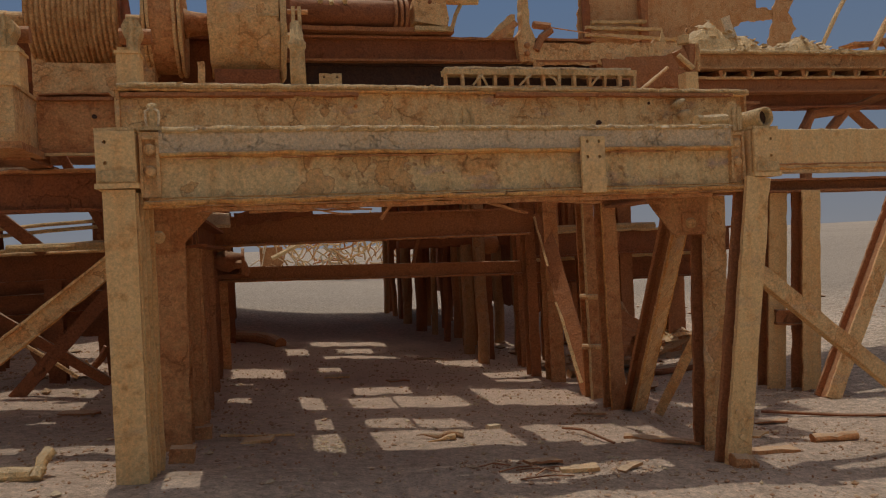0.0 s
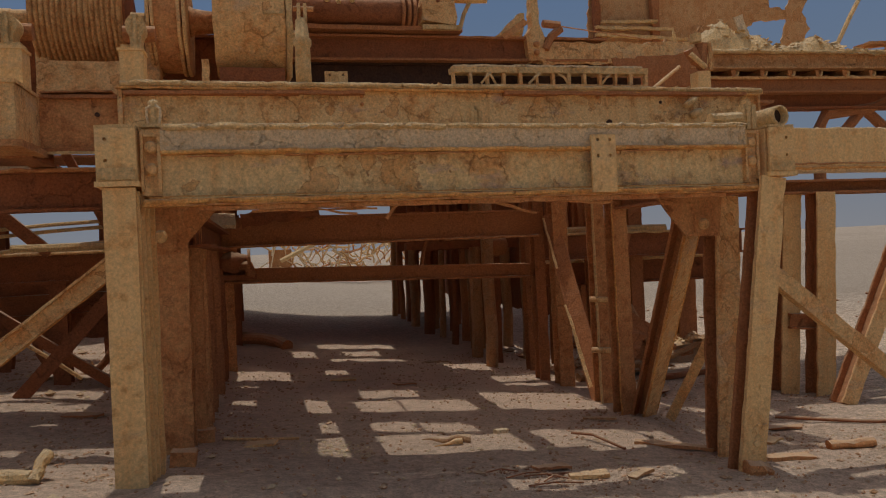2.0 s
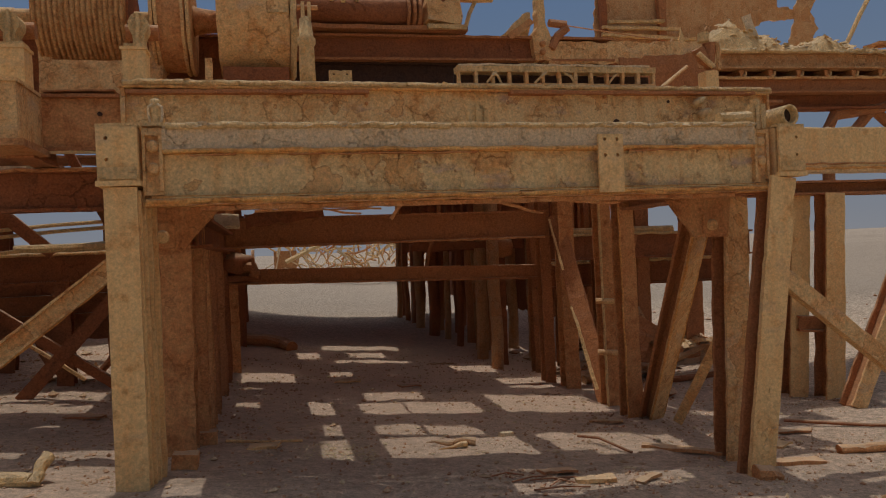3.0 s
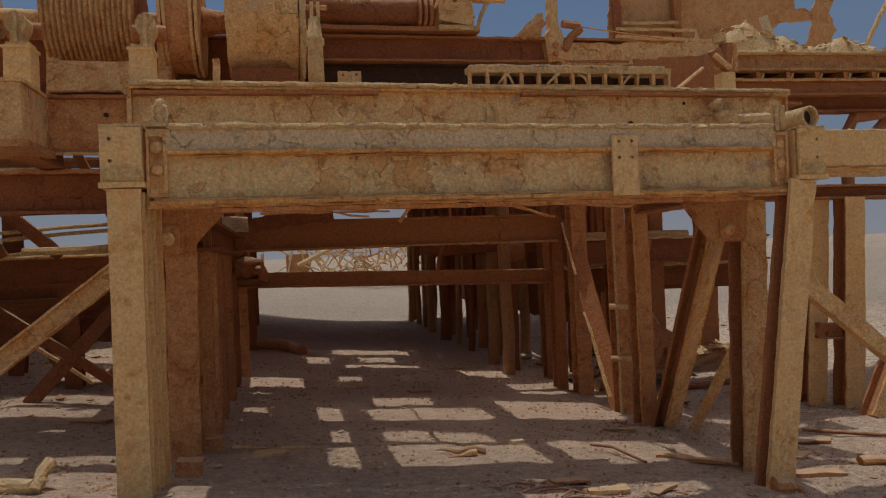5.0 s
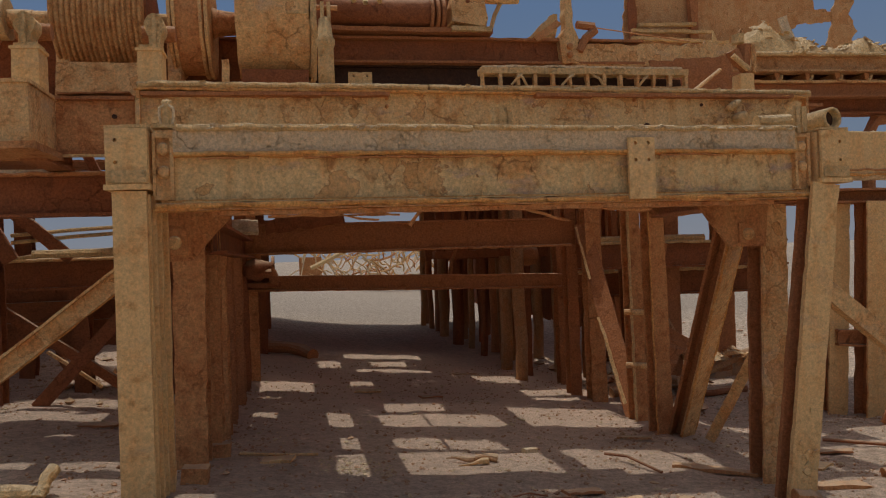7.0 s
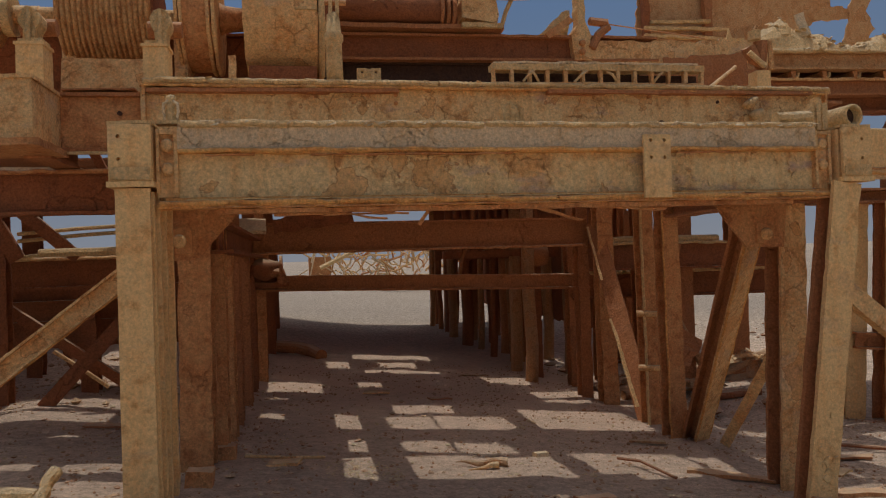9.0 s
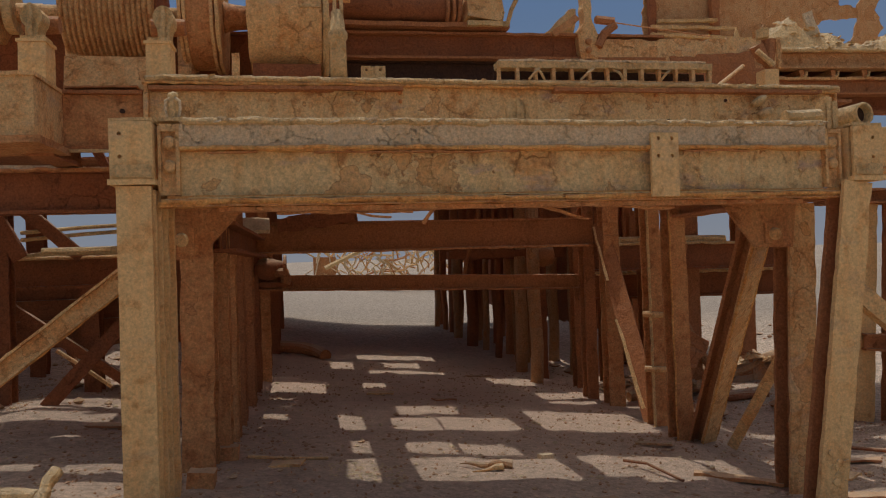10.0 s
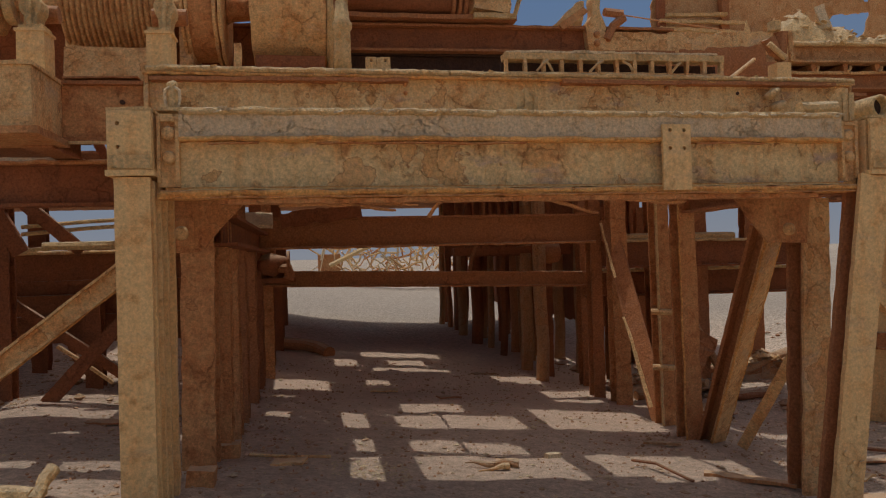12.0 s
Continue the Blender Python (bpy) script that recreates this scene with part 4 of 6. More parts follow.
def bracket_post():
    t = thing("bracket_post", (4.06, 3.33, 3.77), "ragged rusted post with a hooked bracket", "post")
    part("post", prism(bmesh.new(), [(0.0, 0.0), (0.2, 0.0), (0.21, 0.28), (0.16, 0.42), (0.12, 0.95), (0.06, 0.95), (0.05, 0.42), (-0.02, 0.3)], 0.0, 0.16, 0.02, seed(), 0.04), OCHRE, t)
    part("fin", prism(bmesh.new(), [(-0.42, 0.28), (-0.03, 0.28), (0.02, 0.62), (-0.1, 0.6)], 0.12, 0.16, 0.025, seed(), 0.05), CRUST, t, "torn crusty fin plate")
    part("hook", tube(bmesh.new(), [(0.22, 0.0, 0.14), (0.3, 0.0, 0.3), (0.43, 0.0, 0.40), (0.42, 0.0, 0.44), (0.2, 0.0, 0.46)], 0.05, 7, 0.01, seed()), BROWN, t)
    part("side_plate", prism(bmesh.new(), [(-0.3, 0.24), (0.0, 0.45), (-0.06, 0.5), (-0.36, 0.3)], -0.03, 0.0, 0.01, seed(), 0.05), ORANGE, t)
    for x, z in ((0.1, 0.1), (0.1, 0.2)):
        bolt(t, x, -0.002, z, 0.04, ORANGE)


bracket_post()
rod("slack_cable", [(4.45 + 0.12 * i, 3.4, 4.23 - 0.014 * i) for i in range(12)], 0.008, ORANGE, "thin slack rusted cable", "cable", amp=0.0, n=5)

plank("torn_sheet", (4.25, 3.375, 3.86), (6.6, 3.385, 3.92), 0.30, 0.025, OCHRE, "ochre torn sheet with peeling scale", "sheet", up=(0, -1, 0), amp=0.02, rag=0.06)
# the brown of these two sheets carries the shadow behind the rack
plank("torn_sheet", (5.2, 3.36, 3.62), (6.3, 3.37, 3.69), 0.42, 0.03, BROWN, "buckled sheet with a ragged edge, browned for shadow", "sheet", up=(0, -1, 0), amp=0.02, rag=0.05)
plank("shade_sheet", (4.9, 3.39, 3.45), (6.6, 3.39, 3.45), 0.5, 0.03, BROWN, "rusted sheet browned to carry the shadow", "sheet", up=(0, -1, 0))
rod("leaning_bar", [(4.95, 2.6, 2.95), (5.4, 2.85, 3.28), (6.1, 3.3, 3.7)], 0.025, OCHRE, "thin rusted bar leaning on the sheet", "bar")
for x in (5.2, 6.2):
    ibeam("sheet_stand", (x, 3.47, 2.9), (x, 3.47, 3.8), 0.14, 0.12, BROWN, "brown rusted stand behind the torn sheets", "post", "sheet stands", up=(0, -1, 0))
ibeam("short_post", (6.78, 4.35, 2.88), (6.78, 4.35, 3.34), 0.14, 0.14, BROWN, "short brown leg under the upper deck", "post", up=(0, -1, 0))


def valve_stub():
    t = thing("valve_stub", (5.95, 2.6, 3.36), "crumbling rusted valve on a short square post", "valve")
    part("post", bar(bmesh.new(), -0.09, 0.08, -0.08, 0.08, -0.46, 0.10, 0.05, 0.006, 0, seed(), 0.08), POST, t)
    part("body", tube(bmesh.new(), [(-0.14, 0, 0.38), (-0.06, 0, 0.22), (0.0, 0, 0.16), (0.04, 0, 0.45)], 0.07, 8, 0.025, seed()), BROWN, t)
    part("ear", tube(bmesh.new(), [(-0.18, -0.08, 0.30), (-0.08, -0.1, 0.20), (0.0, -0.1, 0.15)], 0.035, 7, 0.012, seed()), CRUST, t)
    part("ear", tube(bmesh.new(), [(0.10, -0.06, 0.12), (0.11, -0.06, 0.3), (0.10, -0.04, 0.46)], 0.03, 7, 0.01, seed()), OCHRE, t)
    part("cap", tube(bmesh.new(), [(-0.05, 0, 0.46), (-0.05, 0, 0.56)], 0.07, 9, 0.012, seed()), CRUST, t)


valve_stub()

# ---- right-hand upper deck ----
def upper_deck():
    lip(ibeam("deck_girder", (6.55, 4.0, 3.96), (13.5, 4.0, 4.04), 0.24, 0.22, WALL, "ochre rusted deck girder with a crumbling top", "beam", rag=0.02), 0.0, 6.9, -0.11, 0.115, 0.03, CRUST)
    lip(ibeam("deck_girder", (6.5, 4.1, 3.62), (13.5, 4.1, 3.70), 0.22, 0.2, BROWN, "brown rusted lower deck girder", "beam", rag=0.02), 0.0, 6.9, -0.10, 0.105, 0.022, OCHRE)
    ibeam("deck_girder", (5.9, 4.35, 3.45), (13.5, 4.35, 3.50), 0.26, 0.3, DARK, "dark rusted lower deck girder", "beam", rag=0.02)
    t = thing("deck_joist", (6.9, 3.98, 3.735), "rusted deck joist ends between the girders", "joist", "upper deck joists")
    part("joist", prism(bmesh.new(), [(0.0, 0.0), (0.05, 0.0), (0.06, 0.10), (-0.02, 0.10)], 0.0, 0.5, 0.004, seed(), 0.05), ORANGE, t)
    part("lip", tube(bmesh.new(), [(0.04, 0.0, 0.01), (0.08, 0.0, 0.03), (0.09, 0.0, 0.08)], 0.02, 6, 0.004, seed()), CRUST, t)
    for i in range(1, 14):
        copy_thing(t, Matrix.Translation((6.9 + 0.47 * i, 3.98, 3.735 + 0.0055 * i)))
    # added dark sheet; its colour makes the gaps between the joists look shaded
    plank("joist_backing", (6.6, 4.50, 3.83), (13.5, 4.50, 3.90), 0.48, 0.02, DARK, "dark backing added for the shade between the joist ends", "sheet", up=(0, -1, 0), rag=0.0)
    plank("deck_plate", (6.1, 5.05, 4.095), (13.5, 5.05, 4.18), 2.3, 0.03, OCHRE, "rusted plate of the upper deck", "deck plate")


upper_deck()


def torn_wall(outline, y, name, label, mat):
    ob = mesh_object(name, prism(bmesh.new(), outline, 0.0, 0.03, 0.05, seed(), 0.06), mat)
    ob.matrix_world = Matrix.Translation((0, y, 0))
    return tagged(ob, label, "sheet", "torn cabin walls")


torn_wall([(6.15, 4.08), (6.55, 4.08), (6.6, 4.75), (7.35, 4.6), (7.35, 6.2), (6.15, 6.2)], 6.0, "torn_wall_sheet", "ochre rust-eaten wall sheet with a torn lower edge", WALL)
torn_wall([(7.45, 4.08), (7.6, 4.3), (8.2, 4.55), (8.8, 4.95), (9.4, 5.22), (9.95, 5.25), (9.95, 5.42), (9.6, 5.45), (9.55, 6.2), (7.45, 6.2)], 6.0, "torn_wall_sheet", "brown rust-eaten wall sheet with a torn lower edge", WALL)
torn_wall([(9.9, 4.1), (10.3, 4.1), (10.3, 4.85), (10.42, 5.1), (10.3, 5.4), (10.42, 5.8), (10.35, 6.3), (9.97, 6.3), (10.02, 5.6), (9.9, 5.1), (9.85, 4.9)], 6.0, "torn_wall_post", "rust-eaten flat post with scalloped edges", WALL)
plank("wall_post", (7.3, 5.9, 4.1), (7.3, 5.9, 6.3), 0.14, 0.10, BROWN, "brown rusted cabin post", "post", up=(0, -1, 0), amp=0.015)
plank("wall_post", (6.25, 5.9, 4.1), (6.25, 5.9, 6.3), 0.10, 0.10, DARK, "dark rusted cabin post", "post", up=(0, -1, 0), amp=0.015)
for i, (x0, z0, x1, z1) in enumerate(((6.2, 4.97, 7.6, 4.98), (6.3, 5.06, 7.3, 5.1), (6.2, 4.86, 8.3, 4.80))):
    plank("wall_rail", (x0, 5.84, z0), (x1, 5.84, z1), 0.08, 0.05, CRUST, "pale crusted rail along the torn wall", "rail", "torn wall rails", amp=0.018)


def crumble(name, p, size, mat, label, s):
    """A lumpy bank of lifted rust scale with chips on it."""
    rnd = random.Random(s)
    sx, sy, sz = size
    nx, ny = max(12, int(sx * 2 / 0.05)), max(6, int(sy * 2 / 0.05))
    verts, faces = [], []
    for j in range(ny + 1):
        for i in range(nx + 1):
            u, v = 2 * i / nx - 1, 2 * j / ny - 1
            q = Vector((u * sx * 2.2, v * sy * 2.2, s))
            body = (1 - abs(u) ** 1.7) * (1 - abs(v) ** 3)
            h = body * sz * (0.55 + 0.55 * noise.noise(q) + 0.3 * noise.noise(q * 2.9)) + body * 0.05 * noise.noise(q * 7.0)
            edge = 0.06 * noise.noise(q * 3.1)
            verts.append((u * sx + edge, v * sy + edge, max(0.0, h)))
    n = nx + 1
    faces += [(j * n + i, j * n + i + 1, (j + 1) * n + i + 1, (j + 1) * n + i) for j in range(ny) for i in range(nx)]
    for i in range(int(220 * sx)):
        x, y = rnd.uniform(-1, 1), rnd.uniform(-1, 0.6)
        col, row = int((x + 1) / 2 * nx), int((y + 1) / 2 * ny)
        z = verts[row * n + col][2]
        m = Matrix.Translation((x * sx, y * sy, z + 0.01)) @ Euler([rnd.uniform(-0.6, 0.6) for _ in range(3)]).to_matrix().to_4x4()
        k, b = rnd.uniform(0.012, 0.04), len(verts)
        verts += [tuple(m @ Vector((a * k * rnd.uniform(0.6, 1.3), c * k * rnd.uniform(0.6, 1.3), d * k * 0.15))) for d in (-1, 1) for a, c in ((-1, -1), (1, -1), (1, 1), (-1, 1))]
        faces += [tuple(b + q for q in f) for f in ((0, 3, 2, 1), (4, 5, 6, 7), (0, 1, 5, 4), (1, 2, 6, 5), (2, 3, 7, 6), (3, 0, 4, 7))]
    me = bpy.data.meshes.new(name)
    me.from_pydata(verts, [], faces)
    me.materials.append(mat)
    ob = new(name, me)
    ob.matrix_world = Matrix.Translation(p)
    return tagged(ob, label, "rust scale", kind="stuff")


crumble("scale_heap", (7.5, 4.2, 4.08), (0.85, 0.3, 0.72), CRUST, "heap of pale yellow flaking rust scale on the deck", 1)
crumble("scale_heap", (8.9, 4.10, 4.08), (1.2, 0.24, 0.34), CRUST, "low bank of yellow rust scale on the deck", 2)
crumble("scale_heap", (11.4, 4.1, 4.10), (1.7, 0.24, 0.26), CRUST, "low bank of pale rust scale on the deck", 3)
for x, w, h, lean in ((6.55, 0.10, 0.30, 0.1), (6.72, 0.06, 0.42, -0.05), (6.86, 0.12, 0.24, 0.15), (7.00, 0.07, 0.36, -0.1), (7.12, 0.09, 0.46, 0.04), (6.40, 0.07, 0.22, 0.2), (8.15, 0.10, 0.20, 0.3), (9.55, 0.14, 0.18, -0.3)):
    ob = mesh_object("torn_fragment", prism(bmesh.new(), [(-w, 0.0), (w, 0.0), (w * 0.7 + lean * 0.4, h * 0.8), (lean * 0.5, h), (-w * 0.8 + lean * 0.2, h * 0.55)], 0.0, 0.025, 0.02, seed(), 0.04), (CRUST, WALL, OCHRE)[int(x * 100) % 3])
    ob.matrix_world = Matrix.Translation((x, 4.32 + 0.3 * (x % 0.3), 4.105 + 0.0115 * (x - 6.6))) @ Matrix.Rotation(lean * 3, 4, "Z")
    tagged(ob, "small torn upright fragment of rusted sheet on the deck", "fragment", "deck fragments")
plank("bent_flap", (7.72, 4.05, 4.16), (7.55, 4.05, 4.64), 0.16, 0.02, BLEACHED, "pale bent sheet flap standing on the deck", "flap", up=(0, -1, 0.2))
plank("deck_scrap", (9.9, 4.3, 4.32), (11.2, 4.4, 4.44), 0.3, 0.04, ORANGE, "orange rusted scrap plate on the deck", "plate", amp=0.02)
rod("leaning_strut", [(9.55, 4.6, 4.12), (10.0, 4.6, 4.9), (10.6, 4.7, 5.7)], 0.035, CRUST, "thin pale strut leaning over the deck", "strut", amp=0.012)
rod("leaning_strut", [(11.3, 4.6, 4.14), (11.6, 4.6, 4.9), (11.9, 4.7, 5.7)], 0.035, CRUST, "thin pale strut leaning over the deck", "strut", amp=0.012)

# pipes below the upper deck
rod("deck_pipe", [(9.12, 4.4, 2.2), (9.14, 4.4, 3.05), (9.27, 4.4, 3.28), (10.07, 4.4, 3.38), (10.72, 4.4, 3.60), (11.4, 4.4, 3.8)], 0.09, BROWN, "brown rusted bent pipe under the upper deck", "pipe", "deck pipes", n=10)
rod("deck_pipe", [(9.35, 4.45, 2.6), (9.68, 4.45, 3.05), (10.02, 4.45, 3.38)], 0.08, BROWN, "brown rusted slanting pipe under the upper deck", "pipe", "deck pipes", n=10)
rod("deck_pipe", [(10.05, 4.5, 3.40), (10.49, 4.5, 3.05), (10.9, 4.5, 2.7)], 0.08, BROWN, "brown rusted slanting pipe under the upper deck", "pipe", "deck pipes", n=10)

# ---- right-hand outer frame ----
# webs and rear flanges browned to carry the shade of the recessed side
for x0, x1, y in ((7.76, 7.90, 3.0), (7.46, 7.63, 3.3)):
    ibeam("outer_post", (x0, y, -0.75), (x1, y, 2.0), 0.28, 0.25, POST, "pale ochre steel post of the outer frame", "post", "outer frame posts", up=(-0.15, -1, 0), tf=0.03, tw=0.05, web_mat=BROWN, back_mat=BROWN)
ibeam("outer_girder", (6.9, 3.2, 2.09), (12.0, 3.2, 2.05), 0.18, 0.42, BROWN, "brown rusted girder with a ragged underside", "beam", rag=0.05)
ibeam("outer_brace", (7.52, 2.35, -0.62), (8.95, 2.5, 1.92), 0.24, 0.2, OCHRE, "ochre steel brace, web browned for its shade, rising from sand", "brace", "outer frame braces", up=(-0.1, -1, 0), tf=0.03, tw=0.05, web_mat=BROWN, back_mat=BROWN)
ibeam("outer_rail", (7.44, 3.12, 0.33), (7.86, 3.02, 0.30), 0.20, 0.14, BROWN, "short brown tie between the two outer posts", "beam")

# cross girders between the inner and the outer frame
lip(ibeam("tie_girder", (4.75, 5.12, 1.44), (8.2, 5.1, 1.40), 0.38, 0.2, DARK, "dark rusted tie girder with crusted top", "beam", rag=0.03), 0.1, 3.3, -0.10, 0.185, 0.022, CRUST)
lip(ibeam("tie_girder", (4.9, 5.9, 1.00), (8.2, 5.7, 0.98), 0.40, 0.2, DARK, "dark rusted tie girder with crusted top", "beam", rag=0.03), 0.1, 3.2, -0.10, 0.195, 0.028, CRUST)
rod("tie_pipe", [(5.0, 5.12, 1.67), (6.0, 5.12, 1.665), (6.85, 5.1, 1.66)], 0.055, CRUST, "pale crusted pipe lying on the tie girder", "pipe", amp=0.01, n=10)
crumble("scale_heap", (6.2, 5.7, 1.2), (1.2, 0.1, 0.07), CRUST, "crust of yellow rust scale on the tie girder", 4)
for x, y in ((6.55, 5.6), (7.2, 7.0), (6.1, 7.6), (5.6, 6.6)):
    ibeam("far_post", (x, y, ground_height(x, y) - 0.1), (x, y, 2.2), 0.2, 0.22, BROWN, "brown rusted post deeper in the frame", "post", "deep posts", up=(0, -1, 0))

# ---- frames along the passage ----
def row_post(x, y, w=0.24, top=2.5, mat=ORANGE, lean=0.0, d=0.22):
    g = ground_height(x, y)
    return ibeam("frame_post", (x - lean, y, g - 0.06), (x, y, top), d, w, mat, "rusted steel post in the passage's side frame", "post", "passage posts", up=(0, -1, 0), tf=0.026, tw=0.03)


# right side
lip(row_post(4.75, 2.62, 0.19, 2.5, ORANGE, -0.02), 0.05, 2.9, 0.095, 0.11, 0.010, EDGE)
lip(row_post(4.82, 3.32, 0.16, 2.5, ORANGE, -0.02), 0.05, 2.9, 0.08, 0.11, 0.017, CRUST)
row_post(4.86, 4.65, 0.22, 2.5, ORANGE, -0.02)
# posts further in are browner and darker, the deck's shade put into the rust
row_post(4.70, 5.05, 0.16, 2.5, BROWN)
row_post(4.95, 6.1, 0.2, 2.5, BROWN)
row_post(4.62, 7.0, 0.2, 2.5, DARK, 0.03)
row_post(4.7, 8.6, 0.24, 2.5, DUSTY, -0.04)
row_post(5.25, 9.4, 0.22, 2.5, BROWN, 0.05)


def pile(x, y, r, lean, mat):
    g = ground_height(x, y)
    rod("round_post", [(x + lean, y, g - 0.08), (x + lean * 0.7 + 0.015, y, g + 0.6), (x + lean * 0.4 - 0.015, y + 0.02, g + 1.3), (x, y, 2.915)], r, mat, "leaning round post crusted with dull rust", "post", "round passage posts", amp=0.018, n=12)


# the dark ones among these take the passage's shade into their colour
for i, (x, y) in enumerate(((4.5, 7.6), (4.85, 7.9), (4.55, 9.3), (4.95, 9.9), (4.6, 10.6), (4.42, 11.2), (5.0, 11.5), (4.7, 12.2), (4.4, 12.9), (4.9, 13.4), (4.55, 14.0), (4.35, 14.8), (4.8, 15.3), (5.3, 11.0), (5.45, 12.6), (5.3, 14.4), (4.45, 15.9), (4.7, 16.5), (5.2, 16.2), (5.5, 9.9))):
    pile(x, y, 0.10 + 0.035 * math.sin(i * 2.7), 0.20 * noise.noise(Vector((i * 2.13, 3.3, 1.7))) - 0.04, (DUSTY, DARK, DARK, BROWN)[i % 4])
# brown web and rear flange stand for the section's inner shadow
V_BRACE = ibeam("frame_brace", (4.64, 0.93, 1.68), (4.92, 2.48, -0.54), 0.17, 0.26, OCHRE, "ochre steel brace, web browned for its shade, in the side frame", "brace", "passage braces", up=(0.35, -0.93, 0), rag=0.006, tf=0.03, tw=0.05, web_mat=BROWN, back_mat=BROWN)
for edge in (-0.128, 0.128):
    lip(V_BRACE, 0.02, 2.68, edge, 0.08, 0.012, EDGE)
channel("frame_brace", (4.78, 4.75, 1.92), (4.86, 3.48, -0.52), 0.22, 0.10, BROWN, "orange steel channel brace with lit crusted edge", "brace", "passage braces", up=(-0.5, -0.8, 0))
channel("frame_brace", (4.97, 1.07, 0.62), (4.95, 1.95, -0.46), 0.10, 0.06, OCHRE, "short ochre brace leaning in the side frame", "brace", "passage braces", up=(-0.6, -0.7, 0))
channel("frame_brace", (5.6, 4.0, 1.6), (5.2, 4.2, -0.5), 0.16, 0.09, BROWN, "brown brace deeper in the frame", "brace", "passage braces", up=(0, -1, 0))
for z in (0.78, 0.15):
    rod("hinge_pin", [(4.68, 3.26, z), (4.78, 3.19, z), (4.90, 3.19, z - 0.01)], 0.035, OCHRE, "rusted pin across the post", "pin", "post pins")

# left side
row_post(0.06, 1.25, 0.25, 2.4, ORANGE, 0.04, 0.26)
row_post(0.16, 1.62, 0.16, 2.4, ORANGE, 0.02)
row_post(0.10, 2.45, 0.22, 2.4, ORANGE, 0.0)
row_post(0.12, 3.2, 0.18, 2.4, BROWN, 0.0)
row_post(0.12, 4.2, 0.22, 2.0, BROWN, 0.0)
# mostly dark rust, standing for the shade deeper in the passage
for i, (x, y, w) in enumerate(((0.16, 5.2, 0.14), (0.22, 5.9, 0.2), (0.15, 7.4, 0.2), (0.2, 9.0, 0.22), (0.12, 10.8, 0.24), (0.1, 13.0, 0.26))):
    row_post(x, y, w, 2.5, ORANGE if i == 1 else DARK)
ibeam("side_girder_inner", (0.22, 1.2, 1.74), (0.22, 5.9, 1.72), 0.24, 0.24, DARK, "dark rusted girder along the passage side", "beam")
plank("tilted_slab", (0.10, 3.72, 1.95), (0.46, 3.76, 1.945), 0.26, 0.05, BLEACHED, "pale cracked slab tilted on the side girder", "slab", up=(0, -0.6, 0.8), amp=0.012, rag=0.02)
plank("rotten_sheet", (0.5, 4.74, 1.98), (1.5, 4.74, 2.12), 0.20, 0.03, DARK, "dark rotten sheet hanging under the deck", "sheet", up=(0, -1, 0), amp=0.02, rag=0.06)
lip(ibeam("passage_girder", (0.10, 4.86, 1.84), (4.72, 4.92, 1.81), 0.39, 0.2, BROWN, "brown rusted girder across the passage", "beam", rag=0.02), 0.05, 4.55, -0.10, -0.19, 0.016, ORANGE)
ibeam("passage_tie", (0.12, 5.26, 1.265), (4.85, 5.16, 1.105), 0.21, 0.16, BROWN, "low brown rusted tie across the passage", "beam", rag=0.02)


def old_valve():
    t = thing("flanged_valve", (0.36, 5.16, 1.45), "dark seized flanged valve beside the passage", "valve")
    part("body", lathe(bmesh.new(), [(-0.2, 0.09), (-0.1, 0.13), (0.0, 0.16), (0.1, 0.12), (0.2, 0.09)], 18, 0.012, seed()), DARK, t, smooth=True)
    for x in (-0.22, 0.19):
        part("flange", lathe(bmesh.new(), [(x, 0.1), (x, 0.17), (x + 0.035, 0.17), (x + 0.035, 0.1)], 18, 0.008, seed()), BROWN, t)
    part("stem", tube(bmesh.new(), [(0, 0, 0.12), (0.01, 0, 0.28)], 0.05, 9, 0.008, seed()), BROWN, t)
    part("bracket", bar(bmesh.new(), -0.3, 0.3, -0.05, 0.15, -0.24, -0.18, 0.05, 0.006, 0, seed()), DARK, t)
    part("elbow", tube(bmesh.new(), [(0.1, -0.05, -0.05), (0.2, -0.1, -0.06), (0.22, -0.1, -0.15), (0.2, -0.1, -0.2)], 0.07, 9, 0.008, seed()), BROWN, t)


old_valve()

